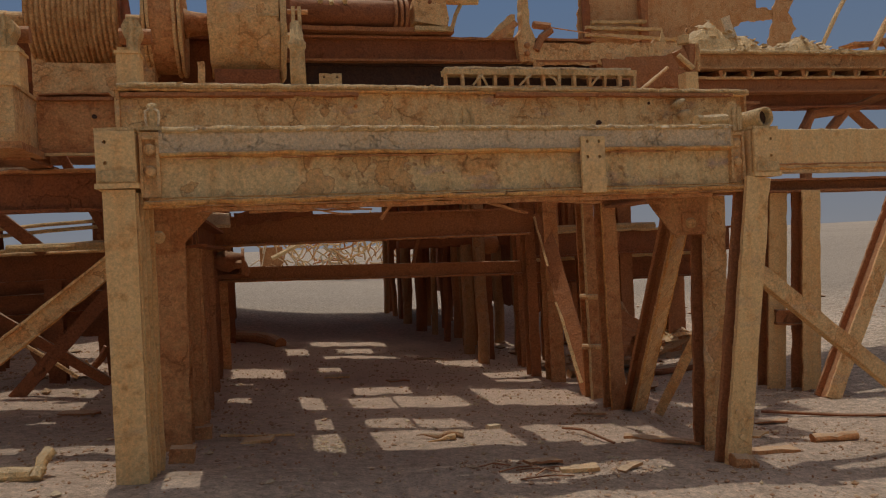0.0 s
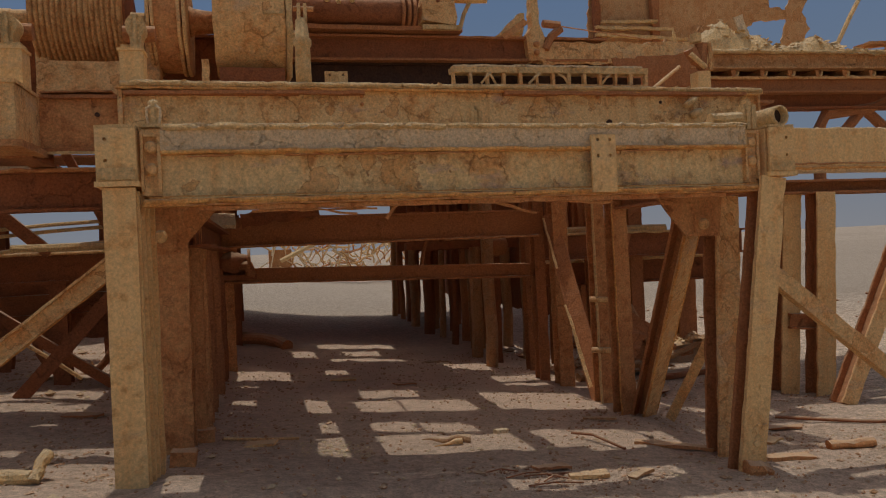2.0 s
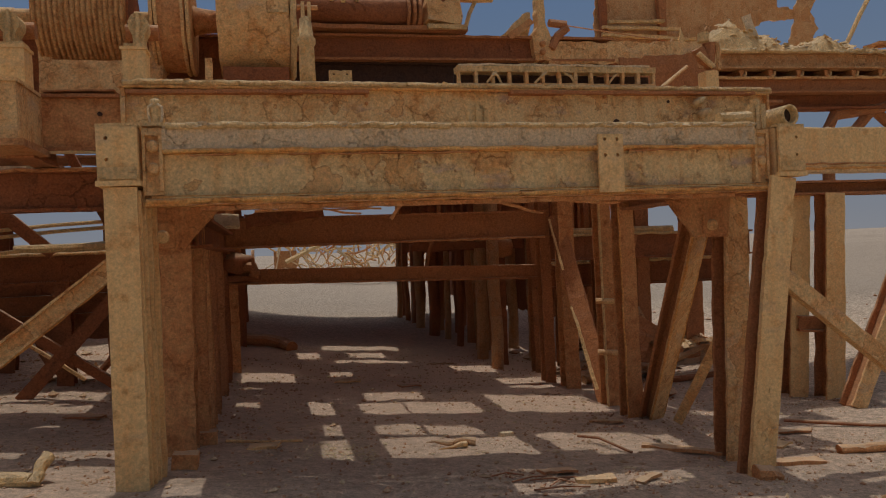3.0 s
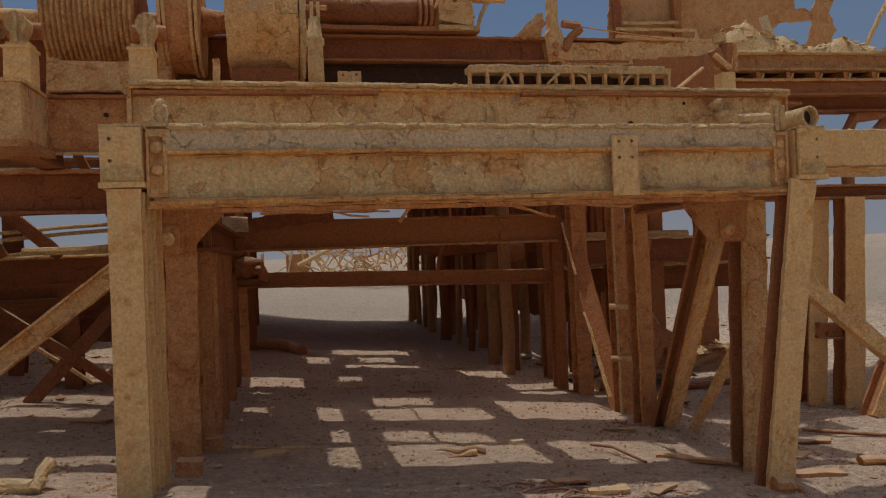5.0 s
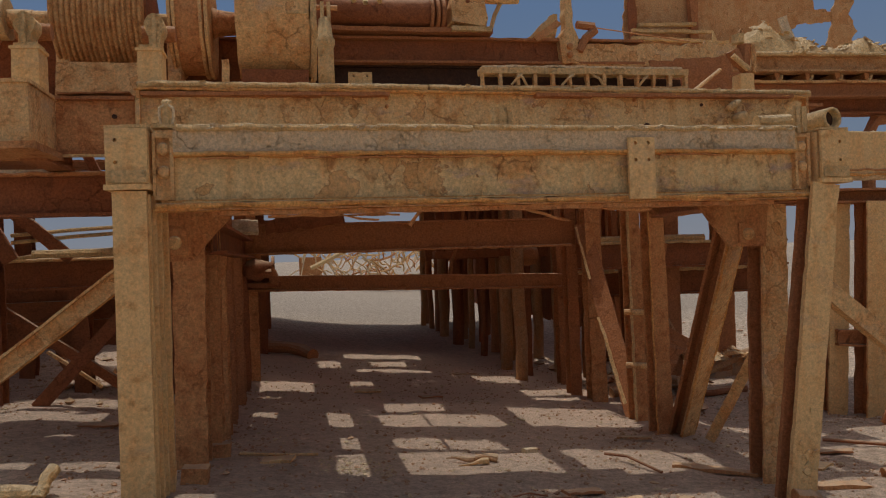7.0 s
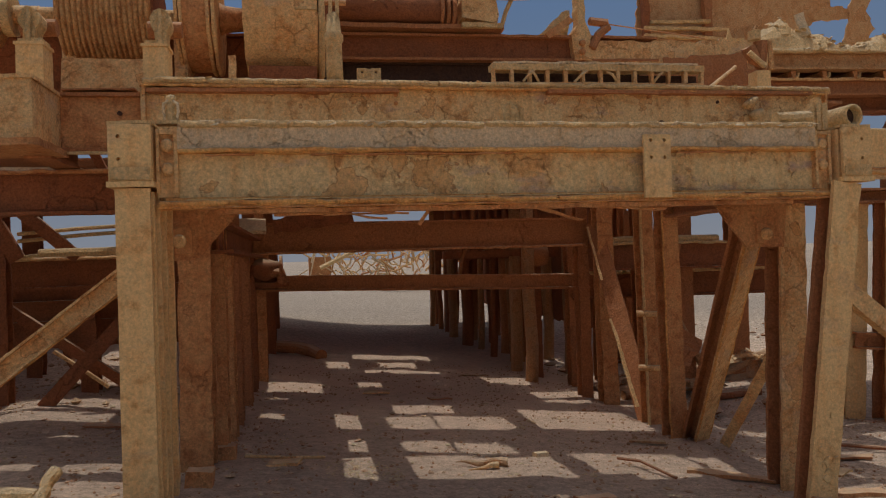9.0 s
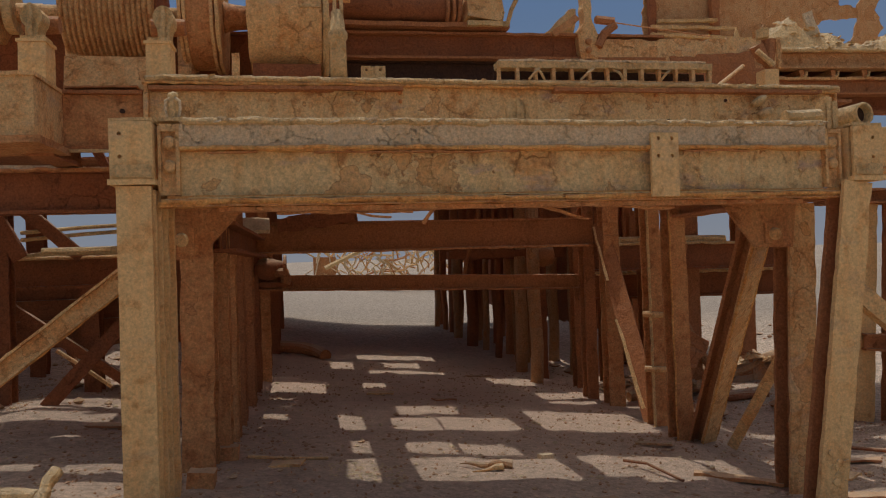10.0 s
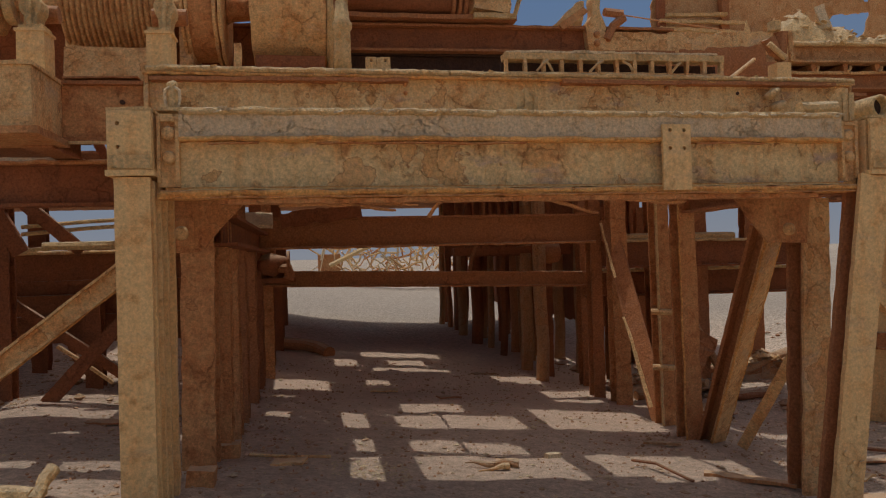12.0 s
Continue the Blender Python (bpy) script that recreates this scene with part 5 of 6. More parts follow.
# machinery hanging low in the passage's far side
def hanging_gear():
    g = thing("hanging_grille", (3.2, 7.6, 1.55), "dark rusted grille of slats hanging under the deck", "grille")
    for i in range(11):
        bm = bar(bmesh.new(), 0.06, 1.38, -0.045, 0.045, -0.025, 0.025, 0.1, 0.008, 0.02, seed())
        bm.transform(Matrix.Translation((0.08 + 0.145 * i, 0, 0)) @ Matrix.Rotation(radians(-90), 4, "Y"))
        part("slat", bm, DARK, g)
    part("rail", bar(bmesh.new(), 0, 1.62, -0.12, 0.12, -0.06, 0.06, 0.1, 0.006, 0.03, seed()), DARK, g)
    t = thing("hanging_drum", (4.55, 6.6, 1.5), "dark rusted round drum hung under the deck", "drum")
    part("shell", lathe(bmesh.new(), [(-0.2, 0.06), (-0.16, 0.15), (0.0, 0.19), (0.16, 0.15), (0.2, 0.06)], 20, 0.008, seed()), BROWN, t, smooth=True)
    part("hanger", tube(bmesh.new(), [(0, 0, 0.15), (0, 0, 1.44)], 0.04, 8, 0.005, seed()), DARK, t)
    rod("hose", [(3.45, 7.5, 1.15), (3.5, 7.5, 1.45), (3.6, 7.5, 1.7), (3.72, 7.5, 1.9), (3.74, 7.5, 2.935)], 0.035, BROWN, "bent rusted hose hanging under the deck", "hose")
    # added dark backing that paints the gloom behind the hanging gear
    plank("hanging_backing", (3.22, 8.5, 2.2), (5.6, 8.5, 2.2), 1.5, 0.03, DARK, "dark backing added for the gloom under the deck", "sheet", up=(0, -1, 0), rag=0.05)


hanging_gear()

# strips torn loose below the portal girder
for x0, x1, y, z0, z1 in ((1.15, 1.45, 0.2, 1.855, 1.80), (2.55, 2.85, 0.2, 1.85, 1.76), (1.75, 1.68, 0.22, 1.86, 1.76), (0.7, 1.6, 0.18, 1.85, 1.84), (2.9, 3.5, 0.18, 1.85, 1.82)):
    plank("torn_strip", (x0, y, z0), (x1, y + 0.02, z1), 0.09, 0.012, ORANGE, "torn rust strip hanging from the girder", "strip", "torn strips", amp=0.012, rag=0.04)

# ---- deck over the passage: plates with gaps that let the sun through ----
def deck_over(name, xs, ys, holes, z, label):
    t = thing(name, (xs[0], ys[0], z), label, "deck")
    for j in range(len(ys) - 1):
        run = None
        for i in range(len(xs)):
            mx = (xs[i] + xs[i + 1]) / 2 if i < len(xs) - 1 else None
            my = (ys[j] + ys[j + 1]) / 2
            open_here = mx is None or any(a < mx < b and c < my < d for a, b, c, d in holes)
            if not open_here and run is None:
                run = xs[i]
            if open_here and run is not None:
                part("deck_plate", bar(bmesh.new(), run - xs[0], xs[i] - xs[0], ys[j] - ys[0], ys[j + 1] - ys[0], 0, 0.03, 0.08, 0.008, 0.02, seed(), 0.2), BROWN, t)
                run = None


def cut(values):
    return sorted(set(round(v, 3) for v in values))


DZ = 2.92
SH = SUN_SLOPE * (DZ + 0.3)
GAPS = [(1.74, 3.02, 0.74, 1.65), (1.76, 2.2, 1.95, 2.3), (2.28, 2.8, 1.95, 2.3), (1.76, 2.24, 2.72, 3.6), (2.3, 3.12, 2.72, 3.6), (1.18, 1.42, 2.75, 3.6),
        (1.17, 1.40, 0.78, 1.62), (1.26, 1.40, 1.98, 2.28), (3.42, 5.2, 2.85, 4.0), (3.3, 4.3, 1.15, 1.75), (3.6, 4.1, 0.8, 1.15), (4.38, 5.3, 0.85, 1.6), (1.9, 2.6, 4.0, 4.4), (0.14, 0.62, 4.5, 5.7), (0.62, 1.05, 5.0, 5.75), (4.0, 5.2, 4.6, 5.4),
        (3.6, 4.3, 6.2, 6.7), (1.2, 1.55, 7.6, 8.0), (1.8, 3.0, 7.1, 7.3), (2.1, 2.7, 7.8, 8.3), (1.7, 3.1, 8.8, 9.1), (1.6, 1.9, 5.7, 5.9), (5.3, 5.6, 6.0, 9.0),
        (0.3, 0.6, 3.45, 3.6), (0.15, 0.35, 2.9, 3.02)]
OPEN = [(a - 0.03, b, c + SH - 0.10, d + SH + 0.05) for a, b, c, d in GAPS]
deck_over("passage_deck", cut([-0.3, 5.6] + [v for g in OPEN for v in g[:2]]), cut([1.56, 17.0] + [v for g in OPEN for v in g[2:]]), OPEN, DZ, "gapped rusted plate deck over the passage")
FRONT_GAPS = [(0.05, 0.29, -0.27, 0.24), (2.45, 2.95, -0.40, 0.0), (2.95, 3.35, -0.38, 0.15), (3.35, 3.75, -0.2, 0.25), (3.75, 3.95, 0.0, 0.22), (2.6, 2.75, 0.3, 0.4)]
SF = SUN_SLOPE * (2.37 + 0.25)
OPEN0 = [(a, b, c + SF, d + SF) for a, b, c, d in FRONT_GAPS]
deck_over("portal_deck", cut([-0.25, 4.7] + [v for g in OPEN0 for v in g[:2]]), cut([0.245, 1.2] + [v for g in OPEN0 for v in g[2:]]), OPEN0, 2.37, "gapped rusted plates between the two girders")
SIDE = [(-1.15, -0.42, 1.45, 1.95), (-2.4, -1.15, 3.1, 4.45), (-1.45, -1.2, 2.3, 2.5), (-2.2, -1.2, 5.3, 6.4), (-0.95, -0.6, 5.0, 5.3), (-2.5, -1.5, 6.9, 8.8), (-2.9, -2.0, 10.0, 11.8), (-4.0, -2.9, 2.2, 4.0)]
OPEN2 = [(a, b, c + SH, d + SH) for a, b, c, d in SIDE]
deck_over("side_deck", cut([-8.0, -0.34] + [v for g in OPEN2 for v in g[:2]]), cut([2.0, 15.0] + [v for g in OPEN2 for v in g[2:]]), OPEN2, DZ - 0.02, "gapped rusted plate deck beside the passage")
RIGHT = [(6.12, 7.2, 0.9, 1.9), (5.7, 6.6, 2.3, 3.0), (6.2, 7.4, 4.0, 5.2)]
OPEN3 = [(a, b, c + SH, d + SH) for a, b, c, d in RIGHT]
deck_over("outer_deck", cut([5.65, 6.9] + [v for g in OPEN3 for v in g[:2] if v < 6.9]), cut([1.9, 7.0] + [v for g in OPEN3 for v in g[2:]]), OPEN3, DZ - 0.03, "gapped rusted plate deck beyond the passage")

deck_over("back_deck", [5.65, 7.4, 9.2], [7.6, 12.0, 17.0], [], DZ - 0.03, "rusted plate deck over the far posts")
for x, y in ((7.3, 9.5), (9.0, 14.0), (7.0, 15.5)):
    ibeam("far_post", (x, y, ground_height(x, y) - 0.1), (x, y, DZ), 0.2, 0.22, BROWN, "brown rusted post deeper in the frame", "post", "deep posts", up=(0, -1, 0))

# ---- small things on the girders ----
def eye_bolt():
    t = thing("eye_bolt", (0.09, 0.075, 2.428), "crusted eye bolt standing on the girder end", "bolt")
    part("washer", bar(bmesh.new(), -0.09, 0.06, -0.06, 0.06, 0.0, 0.022, 0.02, 0.005, 0, seed(), 0.03), CRUST, t)
    part("shank", tube(bmesh.new(), [(0.0, 0, 0.02), (0.004, 0, 0.07), (-0.002, 0, 0.13), (0.0, 0, 0.165)], 0.036, 9, 0.008, seed(), 0.8), CRUST, t)
    part("head", lathe(bmesh.new(), [(-0.032, 0.01), (-0.024, 0.026), (0.0, 0.034), (0.024, 0.026), (0.032, 0.01)], 12, 0.008, seed()), CRUST, t).location = (0.0, 0.0, 0.165)
    for k in (-1, 1):
        part("ear", tube(bmesh.new(), [(0.012 * k, -0.02, 0.15), (0.042 * k, -0.024, 0.13), (0.044 * k, -0.02, 0.08), (0.034 * k, -0.018, 0.02)], 0.010, 6, 0.004, seed()), BLEACHED, t)


def fibrous_stub(name, x0, x1, y, z0, z1, count, label, category, mat=BLEACHED):
    """A corroded stub split into upright leaves of unequal height."""
    t = thing(name, (x0, y, z0), label, category)
    w, h = (x1 - x0) / count, z1 - z0
    for i in range(count):
        e = abs((i + 0.5) / count - 0.5) * 2
        top = h * (1.0 - 0.35 * e ** 2) * (0.9 + 0.2 * noise.noise(Vector((i * 1.7, x0, 2.0))))
        bm = bar(bmesh.new(), 0.0, top, -w * 0.62, w * 0.62, -0.035, 0.035, 0.025, 0.006, 0.008, seed(), 0.03)
        bm.transform(Matrix.Translation((w * (i + 0.5), 0.012 * (i % 2), 0)) @ Matrix.Rotation(radians(-90), 4, "Y") @ Matrix.Rotation(radians(90), 4, "X"))
        part("leaf", bm, mat, t)
    return t


eye_bolt()
fibrous_stub("layered_stub", 2.25, 2.40, 0.06, 2.425, 2.59, 5, "pale layered stub standing on the girder", "stub", CRUST)
rod("crusted_pipe", [(4.36, 0.10, 2.46), (4.5, 0.10, 2.465), (4.65, 0.10, 2.475)], 0.055, CRUST, "short crusted pipe lying on the girder", "pipe", amp=0.01, n=10)
fibrous_stub("layered_stub", 4.655, 4.80, 0.12, 2.38, 2.64, 6, "tall pale layered stub at the girder's end", "stub", CRUST)
fibrous_stub("end_tab", 4.815, 4.90, 0.30, 2.41, 2.69, 3, "bent ochre steel tab at the girder's end", "tab", OCHRE)


def pipe_end():
    t = thing("open_pipe", (5.02, 0.42, 2.50), "open end of a tan rusted pipe on the girder", "pipe")
    bm = lathe(bmesh.new(), [(0.0, 0.088), (0.26, 0.092), (0.262, 0.068), (0.0, 0.066)], 22, 0.006, seed(), False)
    bm.transform(Matrix.Translation((0.165, 0.16, 0.035)) @ Matrix.Rotation(radians(-84), 4, "Z"))
    part("pipe", bm, CRUST, t, smooth=True)
    # black disc near the mouth paints the dark inside of the pipe
    bm = lathe(bmesh.new(), [(0.18, 0.067), (0.195, 0.067)], 22, 0.0, seed())
    bm.transform(Matrix.Translation((0.165, 0.16, 0.035)) @ Matrix.Rotation(radians(-84), 4, "Z"))
    part("bore_shade", bm, SHADE_BLACK, t, "black disc for the shade inside the bore")
    part("saddle", bar(bmesh.new(), -0.02, 0.26, -0.16, 0.1, -0.135, -0.07, 0.04, 0.008, 0, seed()), CRUST, t)


pipe_end()


def knobs():
    for i, (x, z) in enumerate(((4.96, 2.835), (5.02, 2.735))):
        t = thing("rusted_knob", (x, 1.30, z), "pair of lumpy rusted knobs on the girder web", "knob", "web knobs")
        bm = lathe(bmesh.new(), [(-0.06, 0.025), (-0.03, 0.047), (0.02, 0.05), (0.06, 0.036), (0.075, 0.018)], 14, 0.02, seed())
        bm.transform(Matrix.Rotation(radians(-30), 4, "Y"))
        part("head", bm, CRUST, t, smooth=True)
        part("shank", tube(bmesh.new(), [(0, 0, 0), (0.0, 0.09, 0)], 0.025, 8, 0.003, seed()), ORANGE, t)


knobs()


def scale_along(name, x0, x1, y0, y1, z_of, count, size, mat, label, s):
    """Loose chips of rust scale lying along an edge."""
    rnd = random.Random(s)
    verts, faces = [], []
    for i in range(count):
        x, y = rnd.uniform(x0, x1), rnd.uniform(y0, y1)
        if noise.noise(Vector((x * 2.1, s, 0.3))) < -0.12 and rnd.random() < 0.8:
            continue
        k = size * rnd.uniform(0.4, 1.5)
        m = Matrix.Translation((x, y, z_of(x) + k * 0.12)) @ Euler((rnd.uniform(-0.35, 0.35), rnd.uniform(-0.35, 0.35), rnd.uniform(0, 6.28))).to_matrix().to_4x4()
        b = len(verts)
        for c in (-1, 1):
            for ax, ay in ((-1, -0.6), (1, -0.7), (0.8, 0.7), (-0.9, 0.6)):
                verts.append(tuple(m @ Vector((ax * k * rnd.uniform(0.6, 1.3), ay * k * rnd.uniform(0.6, 1.2), c * k * 0.14))))
        faces += [tuple(b + j for j in f) for f in ((0, 3, 2, 1), (4, 5, 6, 7), (0, 1, 5, 4), (1, 2, 6, 5), (2, 3, 7, 6), (3, 0, 4, 7))]
    me = bpy.data.meshes.new(name)
    me.from_pydata(verts, [], faces)
    me.materials.append(mat)
    return tagged(new(name, me), label, "rust scale", kind="stuff")


scale_along("rust_flakes", 0.15, 4.6, -0.01, 0.13, lambda x: 2.424 - 0.006 * x, 1100, 0.032, BLEACHED, "pale rust flakes lying along the portal girder", 11)
scale_along("rust_flakes", -0.3, 5.75, 1.32, 1.5, lambda x: on_girder(x, 3.022), 1100, 0.032, CRUST, "pale rust flakes lying along the upper girder", 12)
scale_along("rust_flakes", 5.05, 9.0, 0.05, 0.22, lambda x: 2.375 - 0.008 * (x - 5), 200, 0.022, BLEACHED, "pale rust flakes lying along the side girder", 13)
scale_along("rust_flakes", 6.6, 13.0, 3.9, 4.1, lambda x: 4.085 + 0.0115 * (x - 6.6), 500, 0.05, BLEACHED, "pale rust flakes lying along the deck girder", 14)


def lifted_scale(name, x0, x1, z0, z1, y, count, mat, label, s):
    """Curled scabs of scale lifting off a web."""
    rnd = random.Random(s)
    verts, faces = [], []
    for i in range(count):
        x, z = rnd.uniform(x0, x1), rnd.uniform(z0, z1)
        if noise.noise(Vector((x * 1.3, z * 3.0, s))) < 0.0:
            continue
        k = rnd.uniform(0.01, 0.035)
        m = Matrix.Translation((x, y, z)) @ Euler((rnd.uniform(-0.25, 0.25), rnd.uniform(-3, 3), rnd.uniform(-0.25, 0.25))).to_matrix().to_4x4()
        sides, b = 7, len(verts)
        ring = [(math.cos(6.283 * a / sides) * k * rnd.uniform(0.6, 1.6), math.sin(6.283 * a / sides) * k * rnd.uniform(0.5, 1.0)) for a in range(sides)]
        for yy in (0.004, -0.004):
            verts += [tuple(m @ Vector((px, yy - abs(px) * 0.1, pz))) for px, pz in ring]
        faces.append(tuple(b + sides + a for a in range(sides)))
        faces += [(b + a, b + (a + 1) % sides, b + sides + (a + 1) % sides, b + sides + a) for a in range(sides)]
    me = bpy.data.meshes.new(name)
    me.from_pydata(verts, [], faces)
    me.materials.append(mat)
    return tagged(new(name, me), label, "rust scale", kind="stuff")


lifted_scale("web_scabs", 0.2, 4.5, 1.97, 2.22, 0.052, 260, WEB, "scabs of rust scale lifting off the portal girder", 31)
lifted_scale("web_scabs", -0.2, 5.6, 2.62, 2.93, 1.375, 280, WEB, "scabs of rust scale lifting off the upper girder", 32)
lifted_scale("post_scabs", 4.51, 4.62, -0.30, 0.40, -0.074, 60, POST, "scabs of scale peeling off the portal post's foot", 35)
lifted_scale("web_scabs", 1.3, 4.1, 3.81, 4.0, 3.438, 120, DARK, "dark curled scale lifting off the back girder", 34)


# ---- far wreck behind the passage ----
def far_wreck():
    rnd = random.Random(5)
    t = thing("collapsed_derrick", (1.3, 36.0, -0.06), "far collapsed tangle of pale rusted derrick steel", "wreck")
    part("box", bar(bmesh.new(), -0.3, 0.9, 0.0, 1.2, 0.0, 1.8, 0.3, 0.03, 0, seed(), 0.5), ORANGE, t)
    for i in range(150):
        x, z = rnd.uniform(-0.2, 8.8), rnd.uniform(0.2, 2.5)
        y = rnd.uniform(-0.8, 1.5)
        a, l = rnd.uniform(-1.5, 1.5), rnd.uniform(0.7, 2.2)
        pts = [(x + l * s * math.cos(a) + 0.25 * noise.noise(Vector((i, s * 2, 0))), y + 0.3 * s, max(0.05, z + l * s * math.sin(a) + 0.3 * noise.noise(Vector((i, s * 2, 9))))) for s in (-0.5, -0.25, 0, 0.25, 0.5)]
        part("bent_member", tube(bmesh.new(), pts, rnd.uniform(0.025, 0.065), 5, 0.0, seed()), (CRUST, BLEACHED, BLEACHED, OCHRE, ORANGE)[i % 5], t)
    part("long_member", tube(bmesh.new(), [(0.3, -1, 1.2), (1.8, -1, 1.9), (3.4, -1, 2.6)], 0.13, 6, 0.0, seed()), CRUST, t)


far_wreck()


# ---- loose things on the sand ----
def log(p0, p1, r, mat, label, category="log"):
    pts = [Vector(p0).lerp(Vector(p1), s / 6) + noise.noise_vector(Vector((s, r * 50, 1))) * r * 0.25 for s in range(7)]
    return rod("driftwood", pts, r, mat, label, category, "driftwood", amp=r * 0.35, n=11)


def on_sand(x, y, dz=0.0):
    return (x, y, ground_height(x, y) + dz)


log(on_sand(-1.45, 0.36, 0.02), on_sand(-0.80, 0.20, 0.03), 0.055, CRUST, "tan cracked timber half buried in sand", "timber")
log(on_sand(-0.80, 0.16, 0.02), on_sand(-0.74, 0.34, 0.17), 0.045, CRUST, "tan cracked timber end on the sand", "timber")


def splinter(p0, p1, r, mat, label):
    a, d = Vector(p0), Vector(p1) - Vector(p0)
    ob = mesh_object("splinter", tube(bmesh.new(), [d * (s / 7) + Vector((0, 0, r * 0.15 * math.sin(s * 1.3))) for s in range(8)], r, 9, r * 0.45, seed(), 0.12), mat)
    ob.matrix_world = Matrix.Translation(a)
    return tagged(ob, label, "splinter", "splinters")


splinter(on_sand(2.52, 1.24, 0.03), on_sand(2.08, 1.34, 0.02), 0.04, DUSTY, "tapered brown splinter lying on the sand")
splinter(on_sand(2.42, 1.18, 0.03), on_sand(2.16, 1.16, 0.01), 0.03, OCHRE, "tapered ochre splinter lying on the sand")
plank("flat_scrap", on_sand(2.95, 0.02, 0.015), on_sand(3.26, -0.02, 0.03), 0.15, 0.028, OCHRE, "ochre scrap slab lying on the sand", "scrap", amp=0.018, rag=0.07)
plank("buried_plank", on_sand(4.05, 1.05, 0.02), on_sand(4.66, 0.72, 0.02), 0.12, 0.03, ORANGE, "orange rusted plank half buried in sand", "plank", amp=0.01)
plank("buried_plank", on_sand(4.75, 0.35, 0.02), on_sand(5.35, 0.30, 0.02), 0.14, 0.035, ORANGE, "ochre rusted plank half buried in sand", "plank", amp=0.01)
plank("foot_block", on_sand(0.02, 0.62, 0.06), on_sand(0.2, 0.62, 0.06), 0.16, 0.12, ORANGE, "short rusted block at the foot of the post", "block", amp=0.008)
plank("foot_block", on_sand(0.12, 1.5, 0.05), on_sand(0.28, 1.5, 0.05), 0.14, 0.12, ORANGE, "short rusted block at the foot of the post", "block", amp=0.008)
log(on_sand(4.40, -0.10, 0.04), on_sand(4.62, -0.10, 0.03), 0.07, ORANGE, "knobbly rusted lump at the post's foot", "lump")
rod("twig", [on_sand(3.55, 1.35, 0.06), on_sand(3.7, 1.2, 0.06), on_sand(3.85, 0.85, 0.01)], 0.014, DARK, "dark crooked stick on the sand", "stick")
rod("twig", [on_sand(0.35, 1.5, 0.02), on_sand(0.7, 1.55, 0.02), on_sand(1.0, 1.6, 0.02)], 0.014, OCHRE, "thin pale stick on the sand", "stick")
rod("twig", [on_sand(6.3, 2.0, 0.03), on_sand(6.9, 1.4, 0.03), on_sand(7.4, 1.1, 0.02)], 0.02, DARK, "dark weathered stick on the sand", "stick")
log(on_sand(5.75, 0.55, 0.03), on_sand(6.2, 0.5, 0.03), 0.045, ORANGE, "short rusted bar end on the sand", "bar")
plank("white_chip", on_sand(2.87, 1.62, 0.02), on_sand(3.0, 1.66, 0.025), 0.08, 0.04, BLEACHED, "small pale block on the sand", "block", amp=0.006)
rod("fallen_pipe", [on_sand(0.3, 9.0, 0.12), on_sand(0.7, 8.9, 0.13), on_sand(0.95, 8.7, 0.1), on_sand(1.1, 8.3, 0.05)], 0.11, BROWN, "thick bent rusted pipe lying on the sand", "pipe", n=12)
for i, (x, y, a, l) in enumerate(((2.45, 0.0, 0.4, 0.4), (2.6, 0.05, -0.3, 0.35), (2.7, -0.12, 0.7, 0.3), (2.55, -0.2, 0.1, 0.45), (2.85, 0.1, -0.5, 0.25), (2.3, 0.1, 0.2, 0.3))):
    rod("twig", [on_sand(x, y, 0.012), on_sand(x + l * 0.5 * math.cos(a), y + l * 0.5 * math.sin(a), 0.03), on_sand(x + l * math.cos(a), y + l * math.sin(a), 0.01)], 0.007, DARK, "dark rust twig lying on the sand", "stick", "rust twigs")


def pebbles(name, count, area, size, mat, label, s):
    rnd = random.Random(s)
    base = [(0, 0, 1), (0.9, 0, 0.3), (0.25, 0.85, 0.3), (-0.75, 0.5, 0.25), (-0.7, -0.55, 0.3), (0.3, -0.85, 0.25), (0, 0, -0.6)]
    tris = [(0, 1, 2), (0, 2, 3), (0, 3, 4), (0, 4, 5), (0, 5, 1), (6, 2, 1), (6, 3, 2), (6, 4, 3), (6, 5, 4), (6, 1, 5)]
    verts, faces = [], []
    for i in range(count):
        x, y = rnd.uniform(area[0], area[1]), rnd.uniform(area[2], area[3])
        if noise.noise(Vector((x * 0.8, y * 0.8, s))) < -0.05 and rnd.random() < 0.7:
            continue
        k = size * (0.35 + rnd.random() ** 3 * 2.2)
        c, sn = math.cos(rnd.uniform(0, 6.28)), math.sin(rnd.uniform(0, 6.28))
        sx, sy, sz = rnd.uniform(0.7, 1.6), rnd.uniform(0.6, 1.1), rnd.uniform(0.5, 1.0)
        z = ground_height(x, y) + k * 0.15
        b = len(verts)
        for px, py, pz in base:
            px, py, pz = px * sx * rnd.uniform(0.8, 1.2), py * sy * rnd.uniform(0.8, 1.2), pz * sz
            verts.append((x + k * (px * c - py * sn), y + k * (px * sn + py * c), z + k * pz))
        faces += [tuple(b + j for j in f) for f in tris]
    me = bpy.data.meshes.new(name)
    me.from_pydata(verts, [], faces)
    me.materials.append(mat)
    return tagged(new(name, me), label, "debris", kind="stuff")


pebbles("rust_crumbs", 15000, (-3.0, 8.0, -1.2, 8.0), 0.010, BROWN, "scattered dark rust crumbs on the sand", 21)
pebbles("pale_crumbs", 5000, (-3.0, 9.0, -1.2, 8.0), 0.008, BLEACHED, "scattered pale crumbs on the sand", 22)
pebbles("rust_litter", 700, (2.0, 3.7, -0.35, 0.35), 0.009, DARK, "litter of dark rust flakes on the sand", 26)
pebbles("rust_litter", 900, (3.6, 6.2, -0.3, 3.0), 0.009, BROWN, "litter of rust flakes round the post feet", 27)
